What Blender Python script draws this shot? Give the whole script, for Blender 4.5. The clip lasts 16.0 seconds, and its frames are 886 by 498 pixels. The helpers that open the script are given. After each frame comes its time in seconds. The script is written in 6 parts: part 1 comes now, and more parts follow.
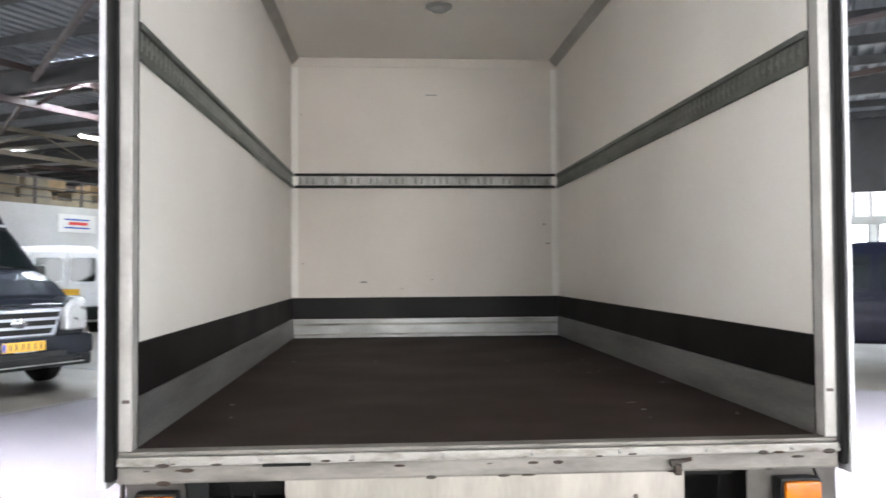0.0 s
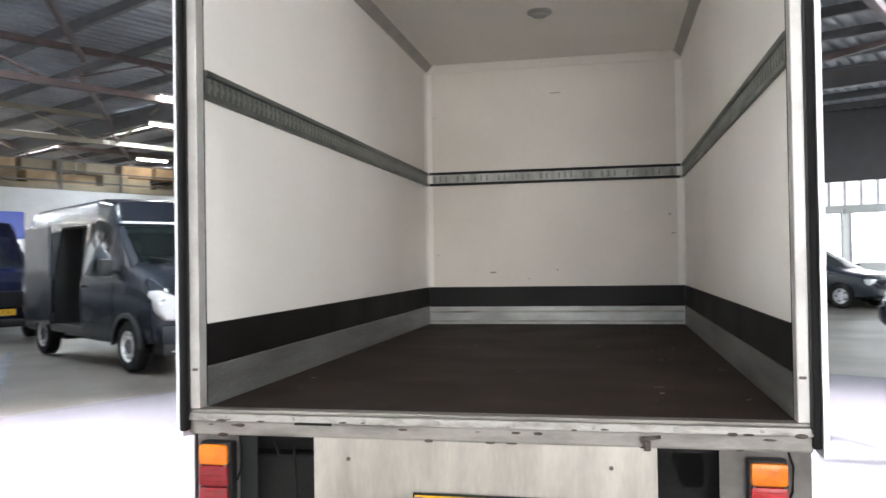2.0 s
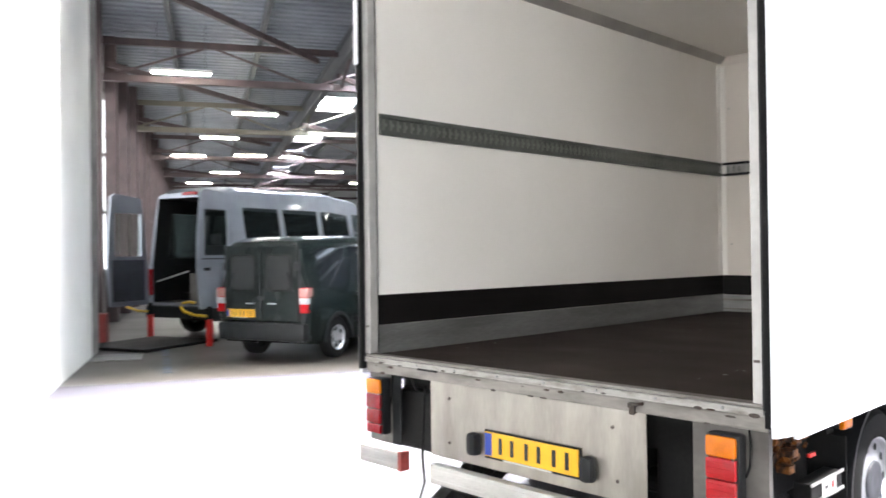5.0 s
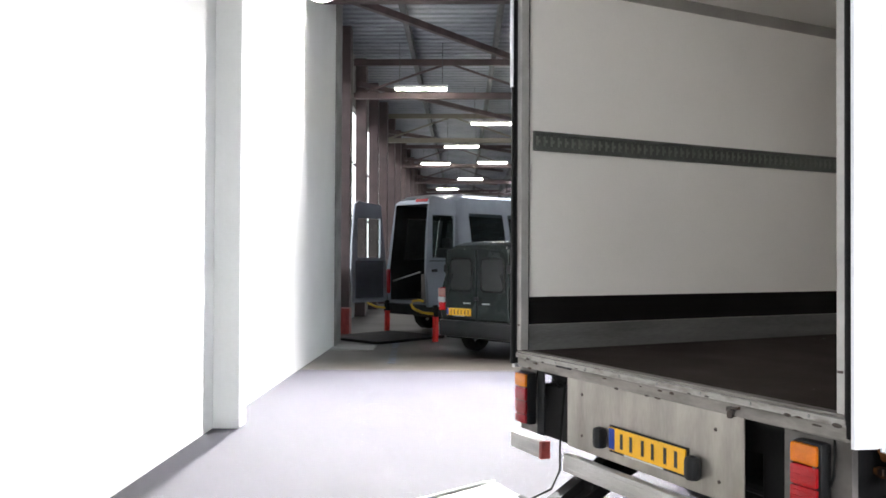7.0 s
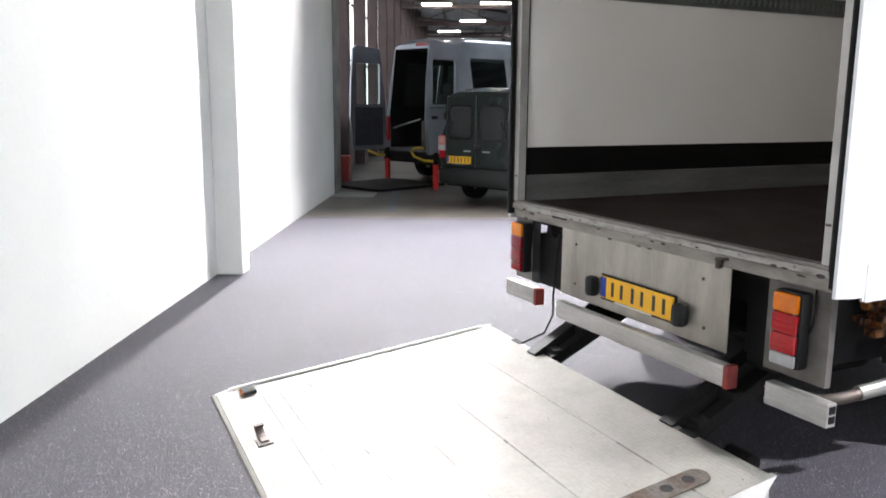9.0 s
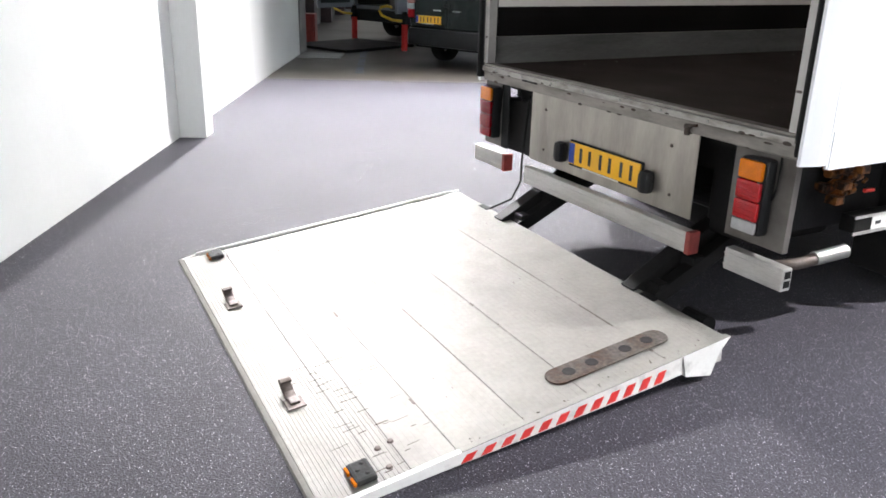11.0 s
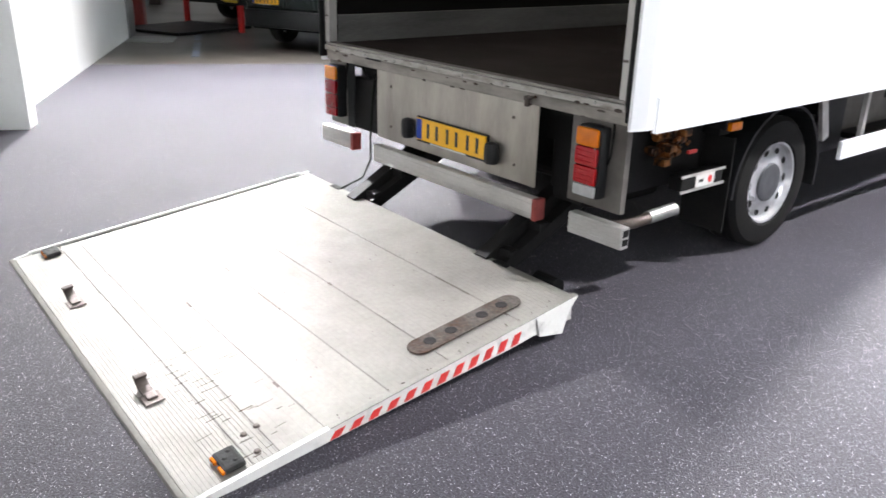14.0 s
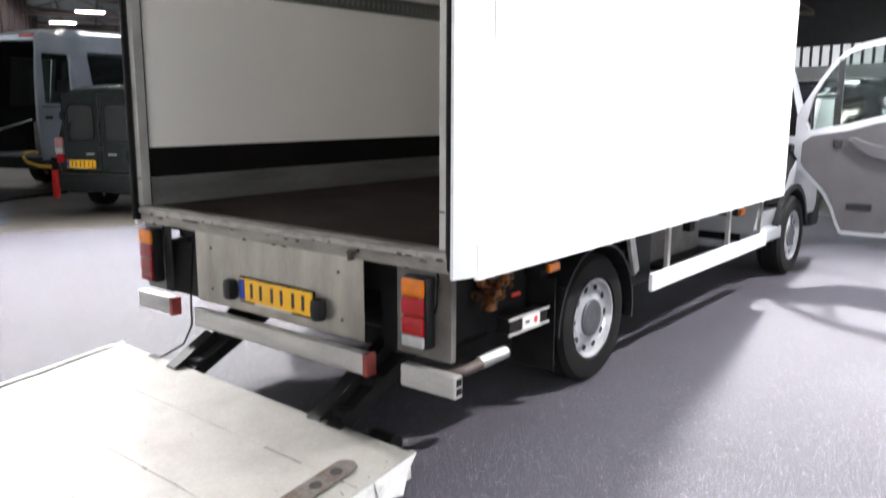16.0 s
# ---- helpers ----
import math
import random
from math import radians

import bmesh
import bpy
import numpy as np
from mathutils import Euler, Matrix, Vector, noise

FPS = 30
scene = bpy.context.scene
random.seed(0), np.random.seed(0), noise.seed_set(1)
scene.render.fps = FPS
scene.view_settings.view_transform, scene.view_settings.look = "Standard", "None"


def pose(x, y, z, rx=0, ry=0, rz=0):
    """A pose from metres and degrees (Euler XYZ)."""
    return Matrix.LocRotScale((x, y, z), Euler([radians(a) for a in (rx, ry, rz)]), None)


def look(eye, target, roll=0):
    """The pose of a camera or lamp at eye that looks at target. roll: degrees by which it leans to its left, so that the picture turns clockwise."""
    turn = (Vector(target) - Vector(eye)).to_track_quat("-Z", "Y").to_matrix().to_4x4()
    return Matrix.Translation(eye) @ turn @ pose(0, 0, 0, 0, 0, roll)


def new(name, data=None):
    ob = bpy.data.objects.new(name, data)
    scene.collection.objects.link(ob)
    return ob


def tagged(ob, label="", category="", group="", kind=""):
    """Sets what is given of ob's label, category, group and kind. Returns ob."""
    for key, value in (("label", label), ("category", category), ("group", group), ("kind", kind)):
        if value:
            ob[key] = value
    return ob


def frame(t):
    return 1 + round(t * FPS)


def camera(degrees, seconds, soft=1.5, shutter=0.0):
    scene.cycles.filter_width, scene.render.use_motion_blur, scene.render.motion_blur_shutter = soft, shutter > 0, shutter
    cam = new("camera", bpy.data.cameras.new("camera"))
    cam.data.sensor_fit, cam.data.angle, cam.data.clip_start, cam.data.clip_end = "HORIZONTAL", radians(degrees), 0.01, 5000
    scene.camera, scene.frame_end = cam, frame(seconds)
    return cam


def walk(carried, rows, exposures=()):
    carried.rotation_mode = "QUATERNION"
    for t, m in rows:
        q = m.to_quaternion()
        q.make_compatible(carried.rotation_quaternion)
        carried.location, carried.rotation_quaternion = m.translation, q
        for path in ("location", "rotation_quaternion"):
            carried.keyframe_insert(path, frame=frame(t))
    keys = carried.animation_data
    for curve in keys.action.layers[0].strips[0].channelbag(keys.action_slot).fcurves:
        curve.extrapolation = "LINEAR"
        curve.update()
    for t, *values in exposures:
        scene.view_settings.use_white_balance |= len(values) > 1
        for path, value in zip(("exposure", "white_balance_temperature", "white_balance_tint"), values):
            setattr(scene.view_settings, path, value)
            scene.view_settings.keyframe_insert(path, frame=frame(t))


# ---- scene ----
cam = camera(58.0, 16.0, 1.6, 0.5)
PATH = [
    (0, (-0.289, -2.426, 1.399), (-0.156, -0.431, 1.451), -0.4),
    (0.5, (-0.183, -2.469, 1.403), (-0.207, -0.47, 1.444), -0.8),
    (1, (-0.043, -2.534, 1.4), (-0.005, -0.535, 1.428), -1.2),
    (1.5, (0.175, -2.649, 1.399), (-0.021, -0.659, 1.431), -1.1),
    (2, (0.455, -2.772, 1.415), (0.049, -0.813, 1.443), -0.9),
    (2.5, (0.764, -2.824, 1.404), (0.076, -0.946, 1.434), -0.9),
    (3, (1.099, -2.83, 1.404), (0.13, -1.08, 1.428), -0.7),
    (3.5, (1.416, -2.818, 1.401), (0.264, -1.182, 1.422), -1.0),
    (4, (1.68, -2.778, 1.398), (0.445, -1.204, 1.421), -0.5),
    (4.5, (1.98, -2.742, 1.396), (0.656, -1.243, 1.417), -0.7),
    (5, (2.262, -2.701, 1.402), (0.823, -1.312, 1.414), -0.7),
    (5.2, (2.385, -2.734, 1.415), (0.868, -1.431, 1.424), -0.3),
    (7.3, (2.933, -2.478, 1.406), (1.125, -1.625, 1.403), -0.0),
    (7.5, (2.942, -2.492, 1.419), (1.143, -1.62, 1.342), -0.1),
    (8, (2.948, -2.494, 1.429), (1.161, -1.624, 1.206), 0.3),
    (8.5, (2.938, -2.487, 1.431), (1.16, -1.617, 1.142), 0.2),
    (9, (2.936, -2.478, 1.431), (1.168, -1.614, 1.074), 0.4),
    (9.5, (2.924, -2.473, 1.428), (1.177, -1.613, 0.968), 0.5),
    (10, (2.921, -2.469, 1.42), (1.206, -1.618, 0.841), 1.1),
    (12.5, (2.925, -2.457, 1.439), (1.352, -1.465, 0.702), 1.2),
    (13, (2.929, -2.498, 1.42), (1.397, -1.435, 0.697), 1.7),
    (13.5, (2.944, -2.469, 1.412), (1.447, -1.353, 0.695), 1.5),
    (14, (2.945, -2.481, 1.414), (1.505, -1.29, 0.7), 1.5),
    (14.5, (2.91, -2.423, 1.401), (1.531, -1.156, 0.697), 1.4),
    (15, (2.907, -2.395, 1.407), (1.567, -1.041, 0.797), 1.0),
    (15.5, (2.929, -2.383, 1.417), (1.685, -0.909, 0.889), 0.3),
    (16, (2.924, -2.37, 1.423), (1.685, -0.841, 1.067), 0.2),
]
EXPOSURES = [(0.0, 1.44), (1.5, 1.42), (2.5, 1.36), (5.2, 1.36), (7.3, 0.42), (8.0, 0.26), (10.2, 0.22), (12.3, 0.14), (14.5, 0.14), (16.0, 0.25)]
walk(cam, [(t, look(eye, target, roll)) for t, eye, target, roll in PATH], EXPOSURES)

# ---- world, sun, lights ----
world = bpy.data.worlds.new("hall_sky")
scene.world = world
world.use_nodes = True
wn = world.node_tree
sky = wn.nodes.new("ShaderNodeTexSky")
sky.sky_type, sky.sun_disc, sky.sun_elevation, sky.sun_rotation = "NISHITA", False, radians(38), radians(140)
wn.links.new(sky.outputs[0], wn.nodes["Background"].inputs[0])
wn.nodes["Background"].inputs[1].default_value = 0.08

# hall frame: u runs down the hall along the white partition, v across it
HALL = Matrix(((-0.887, 0.462, 0, -3.84), (0.462, 0.887, 0, -1.29), (0, 0, 1, 0), (0, 0, 0, 1)))


def hall(u, v, z=0.0):
    return HALL @ Vector((u, v, z))


def spot(name, where, power, target, degrees, soft=0.1, colour=(1.0, 0.98, 1.0), blend=0.35):
    data = bpy.data.lights.new(name, "SPOT")
    data.spot_size, data.spot_blend, data.shadow_soft_size, data.energy, data.color = radians(degrees), blend, soft, power, colour
    ob = new(name, data)
    ob.matrix_world = look(where, target)
    return ob


# ---- materials ----
def shader(name, colour, rough=0.5, metal=0.0, second=None, scale=4.0, grain=60.0, grain_amount=0.12, bump=0.0, stretch=(1, 1, 1), vary=0.0,
           contrast=(0.35, 0.65), rough_var=0.1, spec=0.5, coat=0.0):
    m = bpy.data.materials.new(name)
    m.use_nodes = True
    t = m.node_tree
    n, l = t.nodes, t.links
    p = n["Principled BSDF"]
    p.inputs["Roughness"].default_value, p.inputs["Metallic"].default_value = rough, metal
    p.inputs["Specular IOR Level"].default_value = spec
    p.inputs["Coat Weight"].default_value, p.inputs["Coat Roughness"].default_value = coat, 0.06
    co = n.new("ShaderNodeTexCoord")
    mp = n.new("ShaderNodeMapping")
    mp.inputs["Scale"].default_value = stretch
    l.new(co.outputs["Object"], mp.inputs[0])
    big, fine = n.new("ShaderNodeTexNoise"), n.new("ShaderNodeTexNoise")
    for tex, s, d in ((big, scale, 5.0), (fine, grain, 3.0)):
        tex.inputs["Scale"].default_value, tex.inputs["Detail"].default_value = s, d
        l.new(mp.outputs[0], tex.inputs["Vector"])
    ramp = n.new("ShaderNodeValToRGB")
    ramp.color_ramp.elements[0].position, ramp.color_ramp.elements[1].position = contrast
    ramp.color_ramp.elements[0].color = (*colour, 1)
    ramp.color_ramp.elements[1].color = (*(second or [c * 0.86 for c in colour]), 1)
    l.new(big.outputs["Fac"], ramp.inputs[0])
    mul = n.new("ShaderNodeMixRGB")
    mul.blend_type = "MULTIPLY"
    mul.inputs[0].default_value = 1.0
    span = n.new("ShaderNodeMapRange")
    span.inputs["To Min"].default_value, span.inputs["To Max"].default_value = 1 - grain_amount * 2, 1 + grain_amount
    l.new(fine.outputs["Fac"], span.inputs[0])
    l.new(ramp.outputs[0], mul.inputs[1])
    l.new(span.outputs[0], mul.inputs[2])
    last = mul.outputs[0]
    if vary:
        info = n.new("ShaderNodeObjectInfo")
        vr = n.new("ShaderNodeMapRange")
        vr.inputs["To Min"].default_value, vr.inputs["To Max"].default_value = 1 - vary, 1 + vary
        l.new(info.outputs["Random"], vr.inputs[0])
        mv = n.new("ShaderNodeMixRGB")
        mv.blend_type = "MULTIPLY"
        mv.inputs[0].default_value = 1.0
        l.new(last, mv.inputs[1])
        l.new(vr.outputs[0], mv.inputs[2])
        last = mv.outputs[0]
    l.new(last, p.inputs["Base Color"])
    if rough_var:
        rr = n.new("ShaderNodeMapRange")
        rr.inputs["To Min"].default_value, rr.inputs["To Max"].default_value = max(0.02, rough - rough_var), min(1, rough + rough_var)
        l.new(big.outputs["Fac"], rr.inputs[0])
        l.new(rr.outputs[0], p.inputs["Roughness"])
    if bump:
        b = n.new("ShaderNodeBump")
        b.inputs["Strength"].default_value, b.inputs["Distance"].default_value = bump, 0.004
        l.new(fine.outputs["Fac"], b.inputs["Height"])
        l.new(b.outputs[0], p.inputs["Normal"])
    return m


def glow(name, colour, strength):
    m = bpy.data.materials.new(name)
    m.use_nodes = True
    p = m.node_tree.nodes["Principled BSDF"]
    p.inputs["Base Color"].default_value = (0.8, 0.8, 0.8, 1)
    p.inputs["Emission Color"].default_value, p.inputs["Emission Strength"].default_value = (*colour, 1), strength
    return m


def lens_glass(name, colour, rough=0.12):
    m = shader(name, colour, rough, 0, scale=30, grain=220, grain_amount=0.12, bump=0.5, rough_var=0.05, coat=0.25, spec=0.35)
    return m


def glass(name, tint=(0.9, 0.95, 0.93), mix=0.75):
    m = bpy.data.materials.new(name)
    m.use_nodes = True
    t = m.node_tree
    p = t.nodes["Principled BSDF"]
    p.inputs["Base Color"].default_value, p.inputs["Roughness"].default_value = (0.02, 0.025, 0.025, 1), 0.03
    clear = t.nodes.new("ShaderNodeBsdfTransparent")
    clear.inputs[0].default_value = (*tint, 1)
    both = t.nodes.new("ShaderNodeMixShader")
    both.inputs[0].default_value = mix
    t.links.new(p.outputs[0], both.inputs[1])
    t.links.new(clear.outputs[0], both.inputs[2])
    t.links.new(both.outputs[0], t.nodes["Material Output"].inputs[0])
    return m


def felt(name):
    """Needle-felt carpet: dark violet grey fibres with pale flecks."""
    m = shader(name, (0.058, 0.052, 0.071), 0.74, 0, (0.044, 0.0395, 0.0545), scale=1.3, grain=150, grain_amount=0.9, bump=1.0, rough_var=0.0, spec=0.32)
    t = m.node_tree
    n, l = t.nodes, t.links
    p = n["Principled BSDF"]
    old = p.inputs["Base Color"].links[0].from_socket
    co = n.new("ShaderNodeTexCoord")
    cells = n.new("ShaderNodeTexVoronoi")
    cells.inputs["Scale"].default_value = 270
    l.new(co.outputs["Object"], cells.inputs["Vector"])
    pick = n.new("ShaderNodeSeparateColor")
    l.new(cells.outputs["Color"], pick.inputs[0])
    over = n.new("ShaderNodeMapRange")
    over.inputs["From Min"].default_value, over.inputs["From Max"].default_value = 0.78, 0.86
    l.new(pick.outputs[0], over.inputs[0])
    odds = n.new("ShaderNodeMath")
    odds.operation, odds.inputs[1].default_value = "POWER", 2.6
    l.new(pick.outputs[1], odds.inputs[0])
    dim = n.new("ShaderNodeMath")
    dim.operation = "MULTIPLY"
    l.new(over.outputs[0], dim.inputs[0])
    l.new(odds.outputs[0], dim.inputs[1])
    near = n.new("ShaderNodeMapRange")
    near.inputs["From Min"].default_value, near.inputs["From Max"].default_value = 0.50, 0.15
    l.new(cells.outputs["Distance"], near.inputs[0])
    both = n.new("ShaderNodeMath")
    both.operation = "MULTIPLY"
    l.new(dim.outputs[0], both.inputs[0])
    l.new(near.outputs[0], both.inputs[1])
    mix = n.new("ShaderNodeMixRGB")
    l.new(both.outputs[0], mix.inputs[0])
    l.new(old, mix.inputs[1])
    mix.inputs[2].default_value = (0.95, 0.92, 1.0, 1)
    l.new(mix.outputs[0], p.inputs["Base Color"])
    gloss = n.new("ShaderNodeMapRange")
    gloss.inputs["To Min"].default_value, gloss.inputs["To Max"].default_value = 0.74, 0.30
    l.new(both.outputs[0], gloss.inputs[0])
    l.new(gloss.outputs[0], p.inputs["Roughness"])
    p.inputs["Sheen Weight"].default_value, p.inputs["Sheen Roughness"].default_value = 0.05, 0.5
    return m


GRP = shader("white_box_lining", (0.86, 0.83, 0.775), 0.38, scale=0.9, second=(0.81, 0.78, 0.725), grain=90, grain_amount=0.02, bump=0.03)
# off-white panel; its darker, warmer colour also holds the brown floor's bounce
GRP_BACK_TONED = shader("bounce_toned_bulkhead", (0.72, 0.665, 0.595), 0.5, scale=1.4, second=(0.67, 0.615, 0.55), grain=90, grain_amount=0.03, bump=0.04)
GRP_OUT = shader("white_box_skin", (0.73, 0.745, 0.765), 0.34, scale=0.7, second=(0.68, 0.69, 0.71), grain=70, grain_amount=0.015, coat=0.3)
PLY = shader("brown_phenolic_ply", (0.036, 0.0235, 0.0195), 0.6, scale=2.2, second=(0.027, 0.018, 0.015), grain=210, grain_amount=0.25, bump=0.2, spec=0.12)
BAND = shader("black_ply_strip", (0.0075, 0.0065, 0.0062), 0.5, scale=2, second=(0.005, 0.0043, 0.004), grain=120, grain_amount=0.2, bump=0.1, spec=0.2)
ALU = shader("worn_aluminium", (0.66, 0.65, 0.63), 0.45, 0.75, scale=3.5, second=(0.46, 0.45, 0.43), grain=70, grain_amount=0.1, bump=0.1, stretch=(0.6, 3, 3))
ALU_DARK = shader("dull_aluminium", (0.36, 0.362, 0.35), 0.42, 0.7, scale=3, second=(0.23, 0.232, 0.222), grain=60, grain_amount=0.15, bump=0.15, stretch=(1, 0.35, 2.5))
ALU_DIRTY = shader("dirty_sill_aluminium", (0.25, 0.235, 0.213), 0.5, 0.4, scale=8, second=(0.105, 0.094, 0.082), contrast=(0.44, 0.78), grain=60, grain_amount=0.1, bump=0.2, stretch=(0.5, 2, 2))
SILL_LIP = shader("rubbed_sill_lip", (0.36, 0.345, 0.32), 0.45, 0.4, scale=17, second=(0.19, 0.172, 0.15), contrast=(0.5, 0.72), grain=60, grain_amount=0.12, bump=0.2, stretch=(0.6, 2, 2))
POST = shader("pale_door_post", (0.44, 0.43, 0.405), 0.45, 0.3, scale=6, second=(0.31, 0.295, 0.275), contrast=(0.45, 0.8), grain=60, grain_amount=0.06, bump=0.08)
RAIL = shader("grey_cargo_rail", (0.17, 0.18, 0.165), 0.5, 0.5, scale=4, second=(0.11, 0.118, 0.105), grain=90, grain_amount=0.15, bump=0.1)
RAIL_PALE = shader("pale_worn_rail", (0.42, 0.41, 0.38), 0.5, 0.4, scale=5, second=(0.27, 0.262, 0.24), contrast=(0.4, 0.62), grain=90, grain_amount=0.15, bump=0.1, stretch=(2.5, 1, 1))
RAIL_LIGHT = shader("bright_rail_slots", (0.23, 0.24, 0.215), 0.45, 0.6, scale=6, grain=80)
GALV = shader("galvanised_panel", (0.46, 0.43, 0.385), 0.42, 0.85, scale=2.6, second=(0.30, 0.28, 0.25), grain=35, grain_amount=0.08, bump=0.08, stretch=(2.2, 1, 0.55))
LIFT_TOP = shader("ribbed_lift_deck", (0.24, 0.232, 0.214), 0.58, 0.4, scale=7, second=(0.208, 0.199, 0.182), contrast=(0.42, 0.85), grain=55, grain_amount=0.1, bump=0.12, vary=0.06)
WHITE_PAINT = shader("scuffed_white_paint", (0.64, 0.64, 0.62), 0.4, scale=16, second=(0.40, 0.395, 0.38), contrast=(0.56, 0.78), grain=60, grain_amount=0.05, bump=0.05)
BLACK = shader("black_chassis_steel", (0.004, 0.004, 0.0045), 0.6, scale=5, second=(0.008, 0.0075, 0.007), grain=60, grain_amount=0.3, bump=0.2, spec=0.2)
RUBBER = shader("black_rubber", (0.006, 0.006, 0.0065), 0.75, scale=8, second=(0.011, 0.0105, 0.010), grain=120, grain_amount=0.2, bump=0.15, spec=0.15)
STEEL_RUBBER = shader("dusty_grey_rubber", (0.035, 0.035, 0.036), 0.7, scale=20, second=(0.02, 0.02, 0.02), grain=120, grain_amount=0.2, bump=0.2, spec=0.25)
PLASTIC = shader("black_plastic", (0.009, 0.0095, 0.0105), 0.45, scale=8, grain=150, grain_amount=0.15, bump=0.08, spec=0.28)
CHROME = shader("chrome", (0.75, 0.75, 0.76), 0.14, 1.0, scale=10, grain=90, grain_amount=0.05, rough_var=0.05)
FOOT = shader("rusty_grey_brown_plate", (0.085, 0.074, 0.066), 0.6, 0.1, scale=13, second=(0.060, 0.031, 0.018), contrast=(0.45, 0.7), grain=70, grain_amount=0.4, bump=0.5, spec=0.2)
COVE = shader("grey_beige_cove", (0.40, 0.38, 0.345), 0.5, 0.2, scale=3, second=(0.33, 0.31, 0.28), grain=80, grain_amount=0.1)
SCREEN_GLASS = shader("windscreen_glass", (0.012, 0.014, 0.016), 0.05, scale=2, second=(0.016, 0.018, 0.020), grain=10, grain_amount=0.03, rough_var=0.02, coat=0.2)
BRACKET = shader("dull_galvanised_bracket", (0.17, 0.16, 0.147), 0.5, 0.6, scale=5, second=(0.10, 0.093, 0.085), grain=35, grain_amount=0.1, bump=0.08)
REAR_GLASS = shader("grey_tinted_glass", (0.016, 0.0175, 0.017), 0.06, scale=2.0, second=(0.011, 0.012, 0.0118), grain=6, grain_amount=0.05, rough_var=0.02, coat=0.1)
PINK_LENS = lens_glass("pale_pink_lens", (0.42, 0.20, 0.18))
CAP_GREY = shader("grey_hub_plastic", (0.05, 0.052, 0.06), 0.5, scale=9, grain=90, grain_amount=0.1)
RIM = shader("silver_steel_rim", (0.56, 0.57, 0.60), 0.30, 0.6, scale=7, second=(0.40, 0.40, 0.41), grain=80, grain_amount=0.06)
BUS_SILVER = shader("blue_silver_bus_paint", (0.31, 0.325, 0.365), 0.34, 0.5, scale=2, second=(0.24, 0.255, 0.29), grain=300, grain_amount=0.04, coat=0.6, rough_var=0.03)
SILVER = shader("silver_car_paint", (0.47, 0.485, 0.52), 0.36, 0.55, scale=2, second=(0.46, 0.47, 0.49), grain=300, grain_amount=0.04, coat=0.6, rough_var=0.03)
AMBER = lens_glass("amber_lens", (0.66, 0.17, 0.004))
RED = lens_glass("red_lens", (0.38, 0.006, 0.009))
DEEP_RED = lens_glass("dark_red_lens", (0.22, 0.004, 0.008))
DIM_AMBER = lens_glass("unlit_amber_lens", (0.34, 0.085, 0.006))
CLEAR = lens_glass("clear_lens", (0.40, 0.40, 0.40), 0.1)
DULL_RED = shader("faded_red_cap", (0.30, 0.045, 0.035), 0.5, scale=12, second=(0.20, 0.03, 0.025), grain=80)
RED_PAINT = shader("red_paint", (0.62, 0.03, 0.025), 0.4, scale=6, grain=80)
YELLOW = shader("yellow_plate", (0.78, 0.42, 0.012), 0.35, scale=9, second=(0.70, 0.37, 0.01), grain=90, grain_amount=0.04)
YELLOW_PAINT = shader("yellow_paint", (0.72, 0.46, 0.03), 0.4, scale=6, grain=80)
BLUE = shader("blue_plate_field", (0.015, 0.05, 0.32), 0.35, scale=8, grain=80)
INK = shader("black_plate_print", (0.02, 0.02, 0.02), 0.4, scale=8, grain=80)
RUST = shader("rusty_orange_part", (0.30, 0.115, 0.03), 0.5, 0.4, scale=22, second=(0.03, 0.015, 0.01), contrast=(0.4, 0.6), grain=90, grain_amount=0.3, bump=0.4)
STEEL = shader("worn_dark_steel", (0.13, 0.11, 0.10), 0.5, 0.6, scale=9, second=(0.09, 0.07, 0.06), grain=70, grain_amount=0.25, bump=0.3)
LINING = shader("blue_grey_lining", (0.035, 0.039, 0.052), 0.6, scale=5, second=(0.028, 0.031, 0.042), grain=220, grain_amount=0.12, bump=0.1)
TRIM = shader("grey_door_trim", (0.060, 0.055, 0.061), 0.7, scale=5, second=(0.05, 0.046, 0.051), grain=220, grain_amount=0.12, bump=0.15)
GLASS_DARK = shader("dark_car_glass", (0.012, 0.015, 0.016), 0.05, scale=3, grain=20, grain_amount=0.02, rough_var=0.02, coat=0.5)
GLASS_CLEAR = glass("clear_car_glass", mix=0.88)
GLASS_SCREEN = glass("clear_windscreen", (0.62, 0.68, 0.66), mix=0.72)
CLOTH = shader("pale_grey_cloth", (0.16, 0.165, 0.17), 0.85, scale=6, second=(0.12, 0.123, 0.128), grain=220, grain_amount=0.15, bump=0.15)
GLASS_TINT = glass("tinted_bus_glass", (0.30, 0.34, 0.34), mix=0.6)
CARPET = felt("needle_felt_carpet")
CONCRETE = shader("beige_concrete_floor", (0.070, 0.060, 0.050), 0.42, scale=0.8, second=(0.031, 0.027, 0.023), contrast=(0.3, 0.75), grain=18, grain_amount=0.14, bump=0.06)
PLASTER = shader("white_partition_paint", (0.75, 0.755, 0.735), 0.6, scale=0.7, second=(0.68, 0.685, 0.665), grain=30, grain_amount=0.02, bump=0.06)
PIER = shader("grey_concrete_pier", (0.24, 0.235, 0.225), 0.8, scale=2, second=(0.15, 0.145, 0.14), grain=30, grain_amount=0.15, bump=0.3)
BROWN_STEEL = shader("red_brown_steel", (0.078, 0.050, 0.050), 0.6, 0.0, scale=3, second=(0.055, 0.037, 0.037), grain=40, grain_amount=0.15, bump=0.1)
DARK_STEEL = shader("dark_grey_steel", (0.07, 0.071, 0.076), 0.6, 0.2, scale=3, grain=40, grain_amount=0.15)
